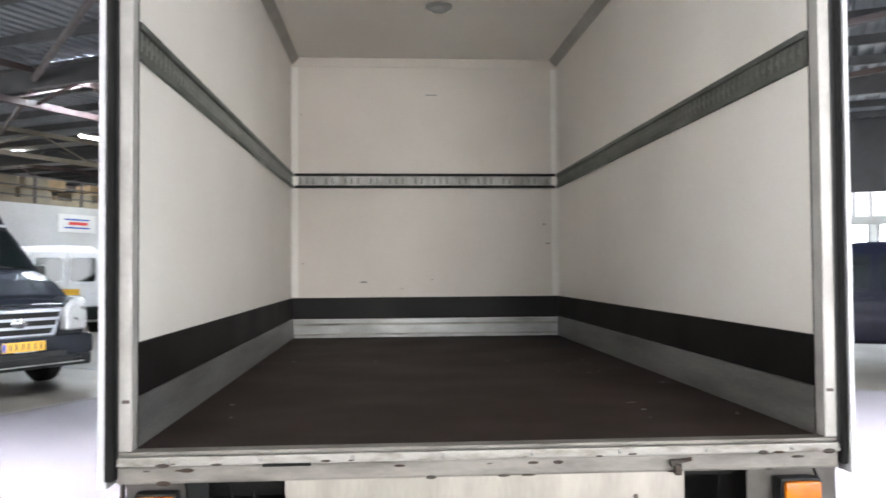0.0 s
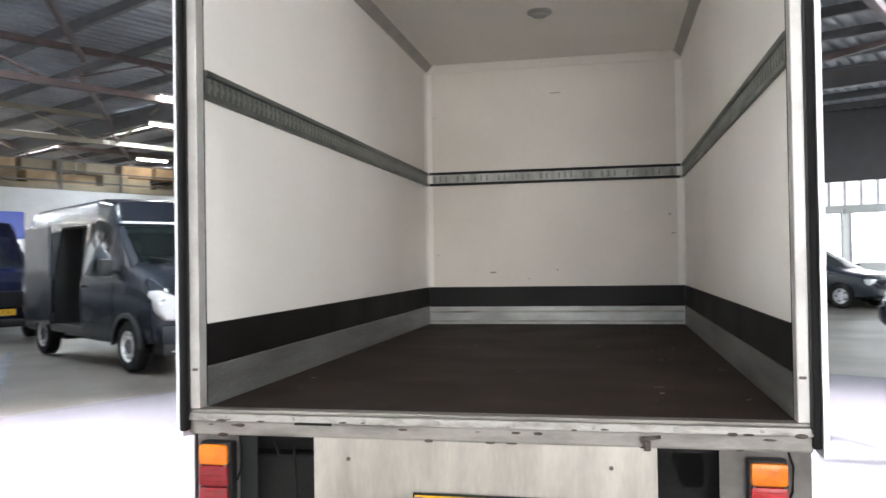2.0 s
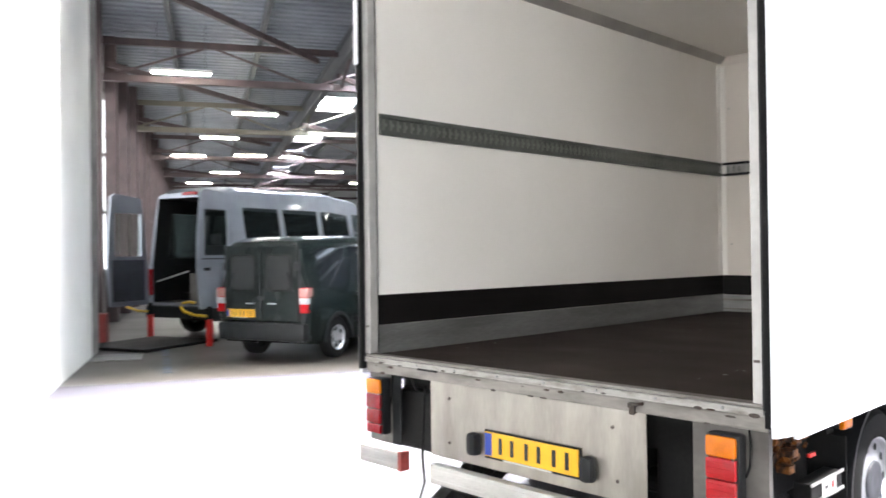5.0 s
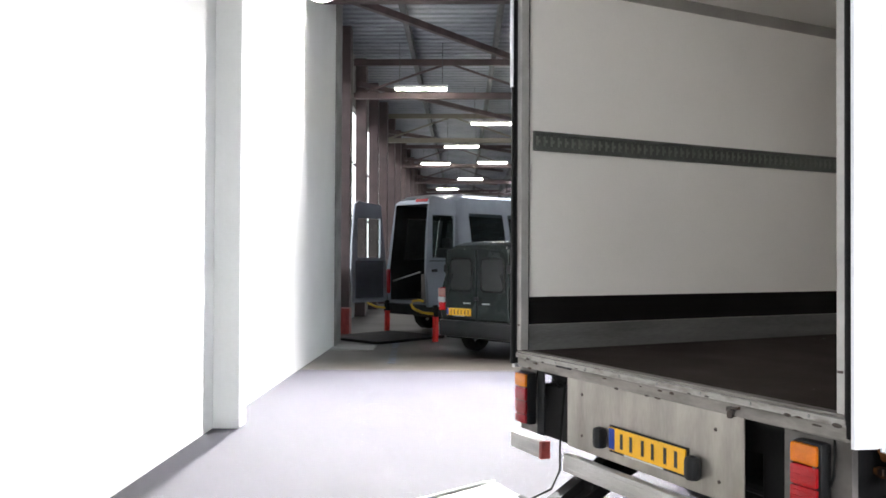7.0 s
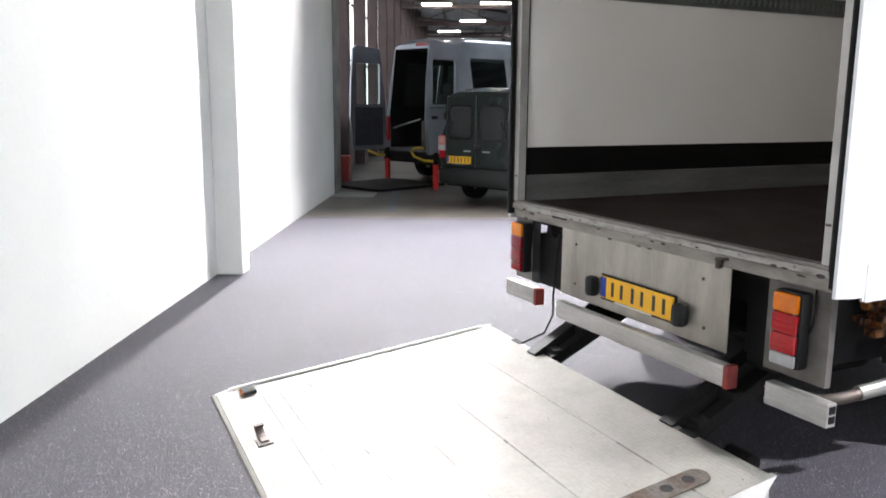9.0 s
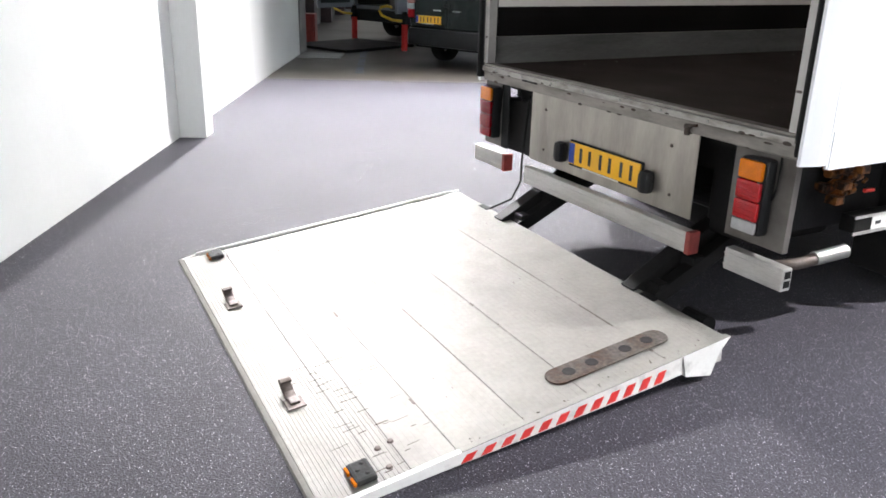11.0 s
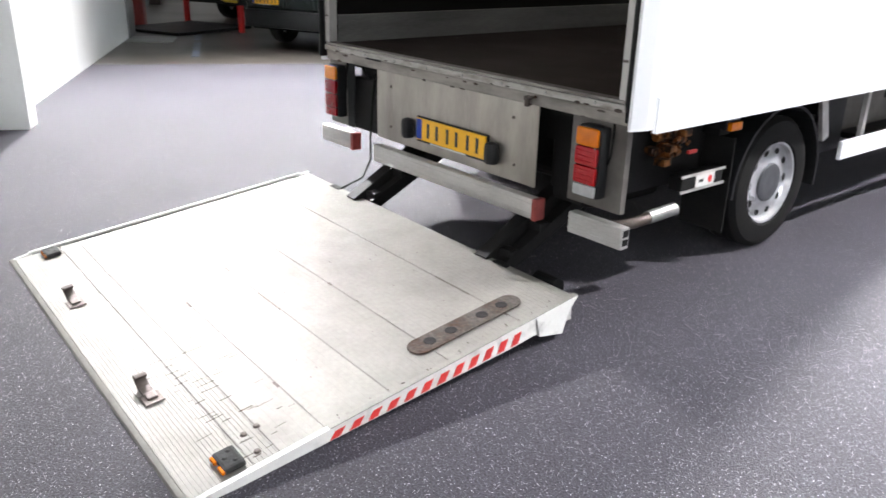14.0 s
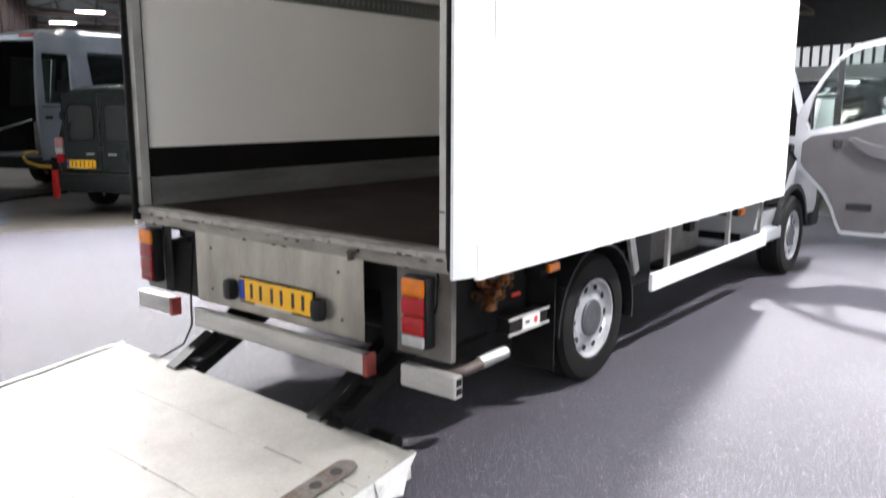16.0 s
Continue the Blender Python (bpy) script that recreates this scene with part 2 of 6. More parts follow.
CREAM = shader("cream_steel", (0.17, 0.15, 0.115), 0.6, scale=3, grain=40)
DECK = shader("grey_roof_deck", (0.27, 0.285, 0.315), 0.55, 0.2, scale=0.6, second=(0.17, 0.18, 0.205), grain=20, grain_amount=0.1)
FAR_WALL = shader("pale_hall_wall", (0.62, 0.63, 0.62), 0.7, scale=0.4, second=(0.50, 0.51, 0.50), grain=12, grain_amount=0.06)
BEIGE = shader("beige_cladding", (0.24, 0.20, 0.14), 0.7, scale=0.8, second=(0.14, 0.115, 0.08), grain=14, grain_amount=0.1)
LINE_BLUE = shader("worn_blue_line_paint", (0.085, 0.115, 0.17), 0.5, scale=3, second=(0.085, 0.08, 0.075), grain=25, grain_amount=0.2)
TUBE_GLOW = glow("fluorescent_tube", (1, 0.96, 0.86), 46)
SKY_GLOW = glow("skylight_dome", (0.82, 0.91, 1), 46.0)
WINDOW_GLOW = glow("daylight_outside", (0.9, 0.95, 1), 3.0)
FAR_GLOW = glow("dim_far_daylight", (0.93, 0.95, 1), 0.5)
FROST_GLOW = glow("frosted_daylight", (0.93, 0.96, 1), 1.6)
FLOOD_GLOW = glow("floodlight_face", (1, 0.98, 0.95), 40)
GREEN_DARK = shader("dark_green_car_paint", (0.0090, 0.0130, 0.0122), 0.22, 0.0, scale=2, grain=300, grain_amount=0.08, coat=0.4, rough_var=0.03, spec=0.12)
GREY_DARK = shader("dark_grey_car_paint", (0.013, 0.0155, 0.021), 0.25, 0.0, scale=2, grain=300, grain_amount=0.08, coat=0.25, rough_var=0.03, spec=0.2)
NAVY = shader("dark_blue_car_paint", (0.004, 0.005, 0.014), 0.18, 0.0, scale=2, grain=300, grain_amount=0.08, coat=0.5, rough_var=0.03)
BLACK_PAINT = shader("black_car_paint", (0.012, 0.012, 0.014), 0.15, 0.1, scale=2, grain=300, grain_amount=0.08, coat=0.9, rough_var=0.03)
PALE_WHITE = shader("white_van_paint", (0.60, 0.61, 0.63), 0.28, 0.0, scale=2, second=(0.56, 0.565, 0.58), grain=300, grain_amount=0.03, coat=0.5, rough_var=0.03)
PALE_PAINT = shader("champagne_car_paint", (0.52, 0.49, 0.40), 0.26, 0.3, scale=2, grain=300, grain_amount=0.04, coat=0.8, rough_var=0.03)
GREY_WALL = shader("grey_cross_wall", (0.45, 0.455, 0.46), 0.7, scale=0.4, second=(0.36, 0.364, 0.368), grain=12, grain_amount=0.06)
CARDBOARD = shader("brown_cardboard", (0.30, 0.21, 0.12), 0.8, scale=3, second=(0.22, 0.15, 0.085), grain=40, grain_amount=0.1, vary=0.35)
BLUE_TARP = shader("blue_panel", (0.012, 0.04, 0.23), 0.4, scale=3, grain=60)
BUMPER_GREY = shader("unpainted_bumper_plastic", (0.010, 0.011, 0.0115), 0.6, scale=6, grain=150, grain_amount=0.12, bump=0.08, spec=0.22)


# ---- mesh helpers ----
def box(bm, x0, x1, y0, y1, z0, z1, bevel=0.0, m=None):
    made = bmesh.ops.create_cube(bm, size=1.0)["verts"]
    t = Matrix.LocRotScale(((x0 + x1) / 2, (y0 + y1) / 2, (z0 + z1) / 2), None, (abs(x1 - x0), abs(y1 - y0), abs(z1 - z0)))
    bmesh.ops.transform(bm, matrix=(m @ t) if m else t, verts=made)
    if bevel:
        edges = list({e for v in made for e in v.link_edges})
        bmesh.ops.bevel(bm, geom=edges, offset=bevel, segments=2, affect="EDGES", profile=0.6)
    return bm


def boxed(x0, x1, y0, y1, z0, z1, bevel=0.0, m=None):
    return box(bmesh.new(), x0, x1, y0, y1, z0, z1, bevel, m)


def cyl(bm, a, b, r, r2=None, seg=16, caps=True):
    a, b = Vector(a), Vector(b)
    d = b - a
    m = Matrix.Translation((a + b) / 2) @ d.to_track_quat("Z", "Y").to_matrix().to_4x4()
    bmesh.ops.create_cone(bm, cap_ends=caps, segments=seg, radius1=r, radius2=r if r2 is None else r2, depth=d.length, matrix=m)
    return bm


def beam(bm, a, b, w, h):
    """A rectangular bar from a to b, w wide and h high."""
    a, b = Vector(a), Vector(b)
    d = b - a
    m = Matrix.Translation((a + b) / 2) @ d.to_track_quat("Y", "Z").to_matrix().to_4x4()
    return box(bm, -w / 2, w / 2, -d.length / 2, d.length / 2, -h / 2, h / 2, 0, m)


def lathe(bm, profile, seg=32, m=None):
    """Turns (x, r) pairs round the x axis."""
    rings = []
    for x, r in profile:
        rings.append([bm.verts.new((x, r * math.cos(2 * math.pi * i / seg), r * math.sin(2 * math.pi * i / seg))) for i in range(seg)])
    for a, b in zip(rings, rings[1:]):
        for i in range(seg):
            bm.faces.new((a[i], a[(i + 1) % seg], b[(i + 1) % seg], b[i]))
    if m:
        bmesh.ops.transform(bm, matrix=m, verts=[v for r in rings for v in r])
    return bm


def prism(bm, outline, axis, a, b, bevel=0.0):
    """Pushes a closed outline of 2D points along an axis from a to b."""
    def at(p, d):
        return {"x": (d, p[0], p[1]), "y": (p[0], d, p[1]), "z": (p[0], p[1], d)}[axis]
    lo, hi = [bm.verts.new(at(p, a)) for p in outline], [bm.verts.new(at(p, b)) for p in outline]
    n = len(outline)
    bm.faces.new(lo), bm.faces.new(hi[::-1])
    side = [bm.faces.new((lo[i], lo[(i + 1) % n], hi[(i + 1) % n], hi[i])) for i in range(n)]
    bmesh.ops.recalc_face_normals(bm, faces=bm.faces[:])
    if bevel:
        bmesh.ops.bevel(bm, geom=bm.edges[:], offset=bevel, segments=1, affect="EDGES")
    return bm


def pipe(bm, points, r, seg=8):
    points = [Vector(p) for p in points]
    rings = []
    for i, p in enumerate(points):
        d = (points[min(i + 1, len(points) - 1)] - points[max(i - 1, 0)]).normalized()
        q = d.to_track_quat("Z", "Y")
        rings.append([bm.verts.new(p + q @ Vector((r * math.cos(2 * math.pi * k / seg), r * math.sin(2 * math.pi * k / seg), 0))) for k in range(seg)])
    for a, b in zip(rings, rings[1:]):
        for k in range(seg):
            bm.faces.new((a[k], a[(k + 1) % seg], b[(k + 1) % seg], b[k]))
    bm.faces.new(rings[0][::-1]), bm.faces.new(rings[-1])
    return bm


def to_mesh(name, bm, material, smooth=None):
    bmesh.ops.recalc_face_normals(bm, faces=bm.faces[:])
    if smooth:
        for f in bm.faces:
            f.smooth = True
        for e in bm.edges:
            if len(e.link_faces) == 2 and e.calc_face_angle(0) > radians(smooth):
                e.smooth = False
    data = bpy.data.meshes.new(name)
    bm.to_mesh(data)
    bm.free()
    data.materials.append(material)
    return data


def part(name, bm, material, parent, label="", smooth=None):
    data = bm if isinstance(bm, bpy.types.Mesh) else to_mesh(name, bm, material, smooth)
    ob = new(name, data)
    ob.parent = parent
    if label:
        tagged(ob, label)
    return ob


def pieces(name, data, mats, parent, label=""):
    """Repeats of one small part that share a mesh."""
    for m in mats:
        ob = part(name, data, None, parent, label)
        ob.matrix_basis = m


def thing(name, label, category, m=None, group="", kind=""):
    ob = new(name)
    ob.empty_display_size = 0.1
    if m:
        ob.matrix_world = m
    return tagged(ob, label, category, group, kind)


def single(name, bm, material, label, category, m=None, group="", kind="", smooth=None):
    ob = new(name, to_mesh(name, bm, material, smooth))
    if m:
        ob.matrix_world = m
    return tagged(ob, label, category, group, kind)


def carved(ob, cutters):
    """Cuts closed meshes out of ob; the cut faces take the cutters' material."""
    made = []
    for bm, material in cutters:
        c = new("cutter", to_mesh("cutter", bm, material))
        c.parent = ob.parent
        mod = ob.modifiers.new("cut", "BOOLEAN")
        mod.operation, mod.object, mod.solver, mod.material_mode = "DIFFERENCE", c, "EXACT", "TRANSFER"
        made.append(c)
    bpy.context.view_layer.update()
    data = bpy.data.meshes.new_from_object(ob.evaluated_get(bpy.context.evaluated_depsgraph_get()))
    ob.modifiers.clear()
    ob.data = data
    for c in made:
        bpy.data.objects.remove(c)
    return ob


# ---- hall structure (built in the hall frame) ----
def structure(name, bm, material, label, category, smooth=None):
    return single(name, bm, material, label, category, HALL, kind="structure", smooth=smooth)


structure("floor", boxed(-24, 48, -14, 30, -0.2, -0.006), CONCRETE, "worn beige concrete hall floor with stains", "floor")
structure("carpet_floor", boxed(-20, 3.5, -9.0, 10.9, -0.006, 0.0), CARPET, "dark violet-grey flecked needle-felt carpet laid on the floor", "carpet")
for u0, v0, u1, v1 in ((4.2, 1.1, 7.6, 0.9), (3.9, 3.9, 9.5, 6.4), (4.0, 9.2, 10.5, 9.4)):
    bm = bmesh.new()
    beam(bm, (u0, v0, -0.004), (u1, v1, -0.004), 0.1, 0.006)
    structure("floor_line", bm, LINE_BLUE, "worn blue painted line on the concrete", "floor marking")

# white partition with one square pillar
structure("wall_partition", boxed(-4.2, 6.2, -0.22, 0.0, 0.0, 7.0), PLASTER, "bright white painted partition wall beside the carpet", "wall")
structure("pillar_partition", boxed(0.0, 0.22, 0.002, 0.22, 0.0, 7.0, 0.006), PLASTER, "square white pillar standing proud of the partition", "pillar")
# old outer wall past the partition: concrete pier, brown columns and windows between them
structure("wall_side", boxed(6.1, 48, -0.75, -0.55, 0.0, 1.1), PIER, "low grey concrete side wall under the windows", "wall")
structure("wall_side_upper", boxed(6.1, 48, -0.75, -0.55, 5.0, 7.0), PIER, "grey concrete side wall over the windows", "wall")
structure("pillar_pier", boxed(6.21, 6.80, -0.55, 0.02, 0.0, 7.0, 0.02), PIER, "rough grey concrete pier at the partition's end", "pillar")
for i in range(15):
    u = 7.3 + i * 2.7
    bm = boxed(u, u + 0.34, -0.55, -0.30, 0.0, 7.0, 0.01)
    structure("pillar_column", bm, BROWN_STEEL, "red-brown painted steel column on the side wall", "pillar")
    win = structure(f"window_{i + 1}", boxed(u + 0.34, u + 2.7, -0.70, -0.66, 1.1, 5.0), FROST_GLOW, "bright daylit hall window between brown columns", "window")
    for k in range(1, 3):
        part("window_frame", boxed(u + 0.34 + k * 0.787 - 0.02, u + 0.34 + k * 0.787 + 0.02, -0.655, -0.60, 1.1, 5.0), BROWN_STEEL, win)
    for z in (1.1, 2.4, 3.7):
        part("window_frame", boxed(u + 0.34, u + 2.7, -0.655, -0.61, z, z + 0.05), BROWN_STEEL, win)
# closing walls
structure("wall_end", boxed(48, 48.3, -0.8, 30, 0, 7.0), FAR_WALL, "pale end wall of the hall", "wall")
structure("wall_back", boxed(-24.3, -24, -14, 30, 0, 7.0), FAR_WALL, "pale closing wall of the hall", "wall")
structure("wall_far", boxed(-24, 48, 30, 30.3, 0.0, 3.05), FAR_WALL, "white lower wall of the far long side", "wall")
structure("wall_far_top", boxed(-24, 48, 30, 30.3, 3.85, 7.0), DARK_STEEL, "dark band over the far windows", "wall")
structure("wall_near", boxed(-24, 6.1, -14.2, -14, 0, 7.0), FAR_WALL, "pale closing wall behind the carpet", "wall")
far = structure("window_far", boxed(-24, 48, 30.12, 30.16, 3.05, 3.85), FAR_GLOW, "long strip of frosted windows in the far wall", "window")
for i in range(144):
    u = -24 + i * 0.5
    part("window_frame", boxed(u - 0.03, u + 0.03, 30.0, 30.11, 3.05, 3.85), DARK_STEEL, far)
for k, u in enumerate((-14.0, -10.0, -6.0, -2.0, 2.0)):
    w = structure("window_showroom", boxed(u + 0.1, u + 3.8, 29.94, 29.98, 1.15, 2.75), WINDOW_GLOW, "bright showroom window in the far wall", "window")
    for a in (0.06, 1.28, 2.55, 3.76):
        part("window_frame", boxed(u + a, u + a + 0.08, 29.86, 29.93, 0.6, 2.85), DARK_STEEL, w)
    part("window_frame", boxed(u, u + 3.9, 29.84, 29.99, 2.76, 2.92), FAR_WALL, w)
    b = part("sign_board", boxed(u + 0.1, u + 3.8, 29.85, 29.97, 0.45, 1.1), FAR_WALL, w, "pale sign board under the window")
    for c in range(5):
        part("sign_bar", boxed(u + 0.5 + c * 0.45, u + 0.8 + c * 0.45, 29.83, 29.845, 0.62, 0.92), RED_PAINT if c % 3 == 1 else BLACK, b)
for v0, v1 in ((12.5, 15.8), (16.2, 20.0)):
    w = structure("window_shopfront", boxed(-23.99, -23.95, v0, v1, 0.9, 4.2), WINDOW_GLOW, "tall bright shopfront window", "window")
    for k in range(5):
        v = v0 + (v1 - v0) * k / 4
        part("window_frame", boxed(-23.94, -23.88, v - 0.04, v + 0.04, 0.9, 4.2), DARK_STEEL, w)
# roof: corrugated deck, purlins, girders and trusses
bm = bmesh.new()
n, u0, u1 = 240, -24.3, 48.3
prof = [(u0 + (u1 - u0) * (i + o) / n, z) for i in range(n) for o, z in ((0, 6.25), (0.5, 6.25), (0.62, 6.31), (0.88, 6.31))]
lo = [bm.verts.new((u, -14, z)) for u, z in prof]
hi = [bm.verts.new((u, 30.3, z)) for u, z in prof]
for i in range(len(prof) - 1):
    bm.faces.new((lo[i], lo[i + 1], hi[i + 1], hi[i]))
box(bm, -24.3, 48.3, -14, 30.3, 6.35, 6.45)
structure("ceiling", bm, DECK, "grey corrugated steel roof deck seen from below", "ceiling")
for k in range(17):
    v = -1.0 + k * 1.85
    structure("roof_purlin", boxed(-24, 48, v, v + 0.1, 6.05, 6.25), DARK_STEEL, "dark grey steel roof purlin", "roof beam")
for v in (4.5, 13.4, 22.3):
    bm = boxed(-24, 48, v - 0.09, v + 0.09, 5.55, 5.62)
    box(bm, -24, 48, v - 0.02, v + 0.02, 5.62, 6.0)
    box(bm, -24, 48, v - 0.09, v + 0.09, 6.0, 6.05)
    structure("roof_girder", bm, DARK_STEEL, "long dark steel girder under the roof", "roof beam")
for k in range(10):
    u = -16.0 + k * 7.0
    bm = bmesh.new()
    box(bm, u - 0.07, u + 0.07, -0.5, 30, 5.12, 5.26)
    box(bm, u - 0.05, u + 0.05, -0.5, 30, 5.9, 6.04)
    v = -0.5
    while v < 26.5:
        beam(bm, (u, v, 5.2), (u, v + 2.2, 5.95), 0.045, 0.045)
        beam(bm, (u, v + 2.2, 5.95), (u, v + 4.4, 5.2), 0.045, 0.045)
        v += 4.4
    for v in (4.5, 13.4, 22.3):
        beam(bm, (u - 2.6, v, 5.95), (u, v + 0.05, 5.2), 0.06, 0.06)
        beam(bm, (u + 2.6, v, 5.95), (u, v + 0.05, 5.2), 0.06, 0.06)
    structure("roof_truss", bm, CREAM if k == 5 else BROWN_STEEL, "cream steel roof truss" if k == 5 else "red-brown steel roof truss", "roof truss")
    bm = bmesh.new()
    for v in (-0.4, 4.5, 8.9, 13.4, 17.8):
        beam(bm, (u + 0.1, v, 5.5), (u + 6.9, v + 4.4, 5.75), 0.09, 0.12)
    structure("roof_brace", bm, BROWN_STEEL, "red-brown diagonal roof bracing", "roof beam")
    for v in (4.5, 13.4, 22.3):
        structure("roof_bearing", boxed(u + 3.4, u + 3.6, v - 0.1, v + 0.1, 5.9, 6.1), DARK_STEEL, "steel bearing of the roof girder", "roof beam")
for u in (-16.6, -9.6, -2.6, 4.4, 11.3, 18.3, 25.3, 32.3, 39.3):
    for v in (5.45, 14.4, 23.3):
        s = structure("skylight", boxed(u - 1.05, u + 1.05, v - 0.5, v + 0.5, 6.20, 6.24), SKY_GLOW, "bright rectangular roof skylight", "skylight")
        bm = bmesh.new()
        for a in (-1.09, 1.05):
            box(bm, u + a, u + a + 0.04, v - 0.54, v + 0.54, 6.02, 6.24)
        for a in (-0.54, 0.5):
            box(bm, u - 1.05, u + 1.05, v + a, v + a + 0.04, 6.02, 6.24)
        part("skylight_frame", bm, FAR_WALL, s)
        part("skylight_bar", boxed(u - 0.02, u + 0.02, v - 0.5, v + 0.5, 6.1, 6.19), FAR_WALL, s)


# fluorescent fittings and floodlights
def tube_light(u, v, z=5.2, length=1.2):
    t = thing("tube_light", "fluorescent batten light hung under the roof", "ceiling light", HALL @ Matrix.Translation((u, v, z)), "hall tube lights")
    part("batten", boxed(-0.05, 0.05, -length / 2, length / 2, 0.03, 0.09, 0.006), WHITE_PAINT, t)
    part("tube", cyl(bmesh.new(), (0, -length / 2 + 0.03, 0.0), (0, length / 2 - 0.03, 0.0), 0.028, seg=10), TUBE_GLOW, t)
    for s in (-0.4, 0.4):
        part("hanger", cyl(bmesh.new(), (0, s * length, 0.09), (0, s * length, 6.24 - z), 0.006, seg=6), DARK_STEEL, t)
    return t


for u, v in ((11.3, 1.1), (15.9, 2.85), (25.4, 0.95), (25.0, 3.2), (20.5, 2.0), (31.5, 2.4), (37, 1.2), (11.8, 11.2), (15.1, 12.9), (19.0, 11.0), (19.5, 6.8), (24.5, 8.2), (25.5, 12.5),
             (30.5, 7.0), (31.5, 11.5), (36, 9.5), (22, 16.5), (29, 17), (14.5, 17.5), (-2.4, 19.5), (-4.9, 23.0), (4.8, 16.0), (-9.5, 17.0), (-14, 20), (13.4, 23.2), (8, 21), (20, 24)):
    tube_light(u, v)


def floodlight(where, target, power, cone):
    m = look(where, target)
    t = thing("floodlight", "round high-bay floodlight hung over the carpet, one of them an unseen fill", "floodlight", m, "floodlights")
    bm = lathe(bmesh.new(), [(-0.02, 0.21), (0.10, 0.17), (0.2, 0.09), (0.34, 0.07), (0.34, 0.0)], 24, pose(0, 0, 0, 0, -90, 0))
    part("reflector", bm, ALU, t, smooth=30)
    part("lamp_face", lathe(bmesh.new(), [(0.025, 0.0), (0.025, 0.165)], 24, pose(0, 0, 0, 0, -90, 0)), FLOOD_GLOW, t)
    part("hanger", cyl(bmesh.new(), (0, 0, 0.34), (m.inverted() @ Vector((where[0], where[1], 6.25))), 0.012, seg=6), DARK_STEEL, t)
    spot("flood_lamp", m @ Vector((0, 0, -0.04)), power, target, cone, 0.14 if power > 9000 else 0.09 if power > 1000 else 0.8, blend=0.8 if power < 5000 else 1.0)


# wall flood, aisle flood, an unseen fill added far behind, one past the truck's nose, one over its right side
FLOODS = [((*hall(3.7, 0.23)[:2], 4.9), hall(0.2, 2.2), 6000, 100), ((*hall(4.2, 3.85)[:2], 4.62), hall(0.1, 2.6), 5000, 92), ((3.0, -6.6, 5.3), (2.6, 1.0, 0.0), 190, 84),
          ((0.48, 7.6, 5.15), (3.9, 1.1, 0.0), 9100, 92), ((3.6, 3.7, 5.4), (1.4, 2.5, 0.0), 4000, 84)]
for where, target, power, cone in FLOODS:
    floodlight(where, target, power, cone)

# things along the far sides of the hall
structure("wall_cross", boxed(22.05, 22.25, 11, 27.5, 0, 3.95), GREY_WALL, "white cross wall under the mezzanine", "wall")
single("mezzanine", boxed(22, 34, 11, 27.5, 3.95, 4.15, 0.02), BEIGE, "beige-clad storage mezzanine on the far side", "mezzanine", HALL, kind="structure")
rail = thing("mezzanine_railing", "steel railing along the front of the mezzanine", "railing", HALL)
for z in (4.2, 4.55, 4.9):
    part("rail", boxed(21.9, 21.94, 11, 27.5, z, z + 0.05), DARK_STEEL, rail)
for k in range(8):
    part("post", boxed(21.88, 21.95, 11 + k * 2.1, 11.07 + k * 2.1, 3.95, 4.95), DARK_STEEL, rail)

sign = single("wall_sign", boxed(22.0, 22.045, 22.6, 24.4, 2.95, 3.65, 0.006), FAR_WALL, "white sign board with red and blue bars on the wall", "sign", HALL)
for v0, v1, z0, z1, mat in ((22.9, 24.1, 3.42, 3.48, BLUE), (23.1, 24.0, 3.24, 3.36, RED_PAINT), (22.9, 24.1, 3.10, 3.16, BLUE)):
    part("sign_bar", boxed(21.992, 21.999, v0, v1, z0, z1), mat, sign)

rng = random.Random(21)
for row, (depth, z0) in enumerate(((22.5, 4.15), (23.6, 4.15), (22.7, 4.62))):
    v = 11.3
    while v < 26.4:
        w, h = rng.uniform(0.6, 1.4), rng.uniform(0.35, 0.47)
        if rng.random() < 0.8:
            crate = thing("storage_box", "brown cardboard storage box on the mezzanine", "box", HALL @ Matrix.Translation((depth + rng.uniform(0, 0.2), v, z0)), "boxes on the mezzanine")
            part("box_body", boxed(0, 0.8, 0, w, 0, h - 0.03, 0.01), rng.choice((CARDBOARD, BEIGE)), crate)
            part("box_lid", boxed(-0.01, 0.81, -0.01, w + 0.01, h - 0.03, h, 0.005), CARDBOARD, crate)
        v += w + rng.uniform(0.05, 0.3)
single("floor_plate", boxed(5.65, 6.35, 0.03, 0.68, -0.004, 0.012, 0.003), ALU_DARK, "worn metal threshold plate lying on the concrete", "metal plate", HALL)
single("drain_pipe", cyl(bmesh.new(), (6.98, -0.22, 0.0), (6.98, -0.22, 6.2), 0.045, seg=14), FAR_WALL, "pale vertical drain pipe beside the brown column", "pipe", HALL, smooth=50)
cab_red = thing("hose_cabinet", "red metal cabinet standing by the side wall", "cabinet", HALL @ Matrix.Translation((8.0, -0.14, 0)))
part("cabinet_body", boxed(-0.15, 0.15, -0.15, 0.15, 0.0, 0.50, 0.01), DULL_RED, cab_red)
part("cabinet_door", boxed(-0.165, -0.15, -0.13, 0.13, 0.04, 0.46, 0.004), DULL_RED, cab_red)

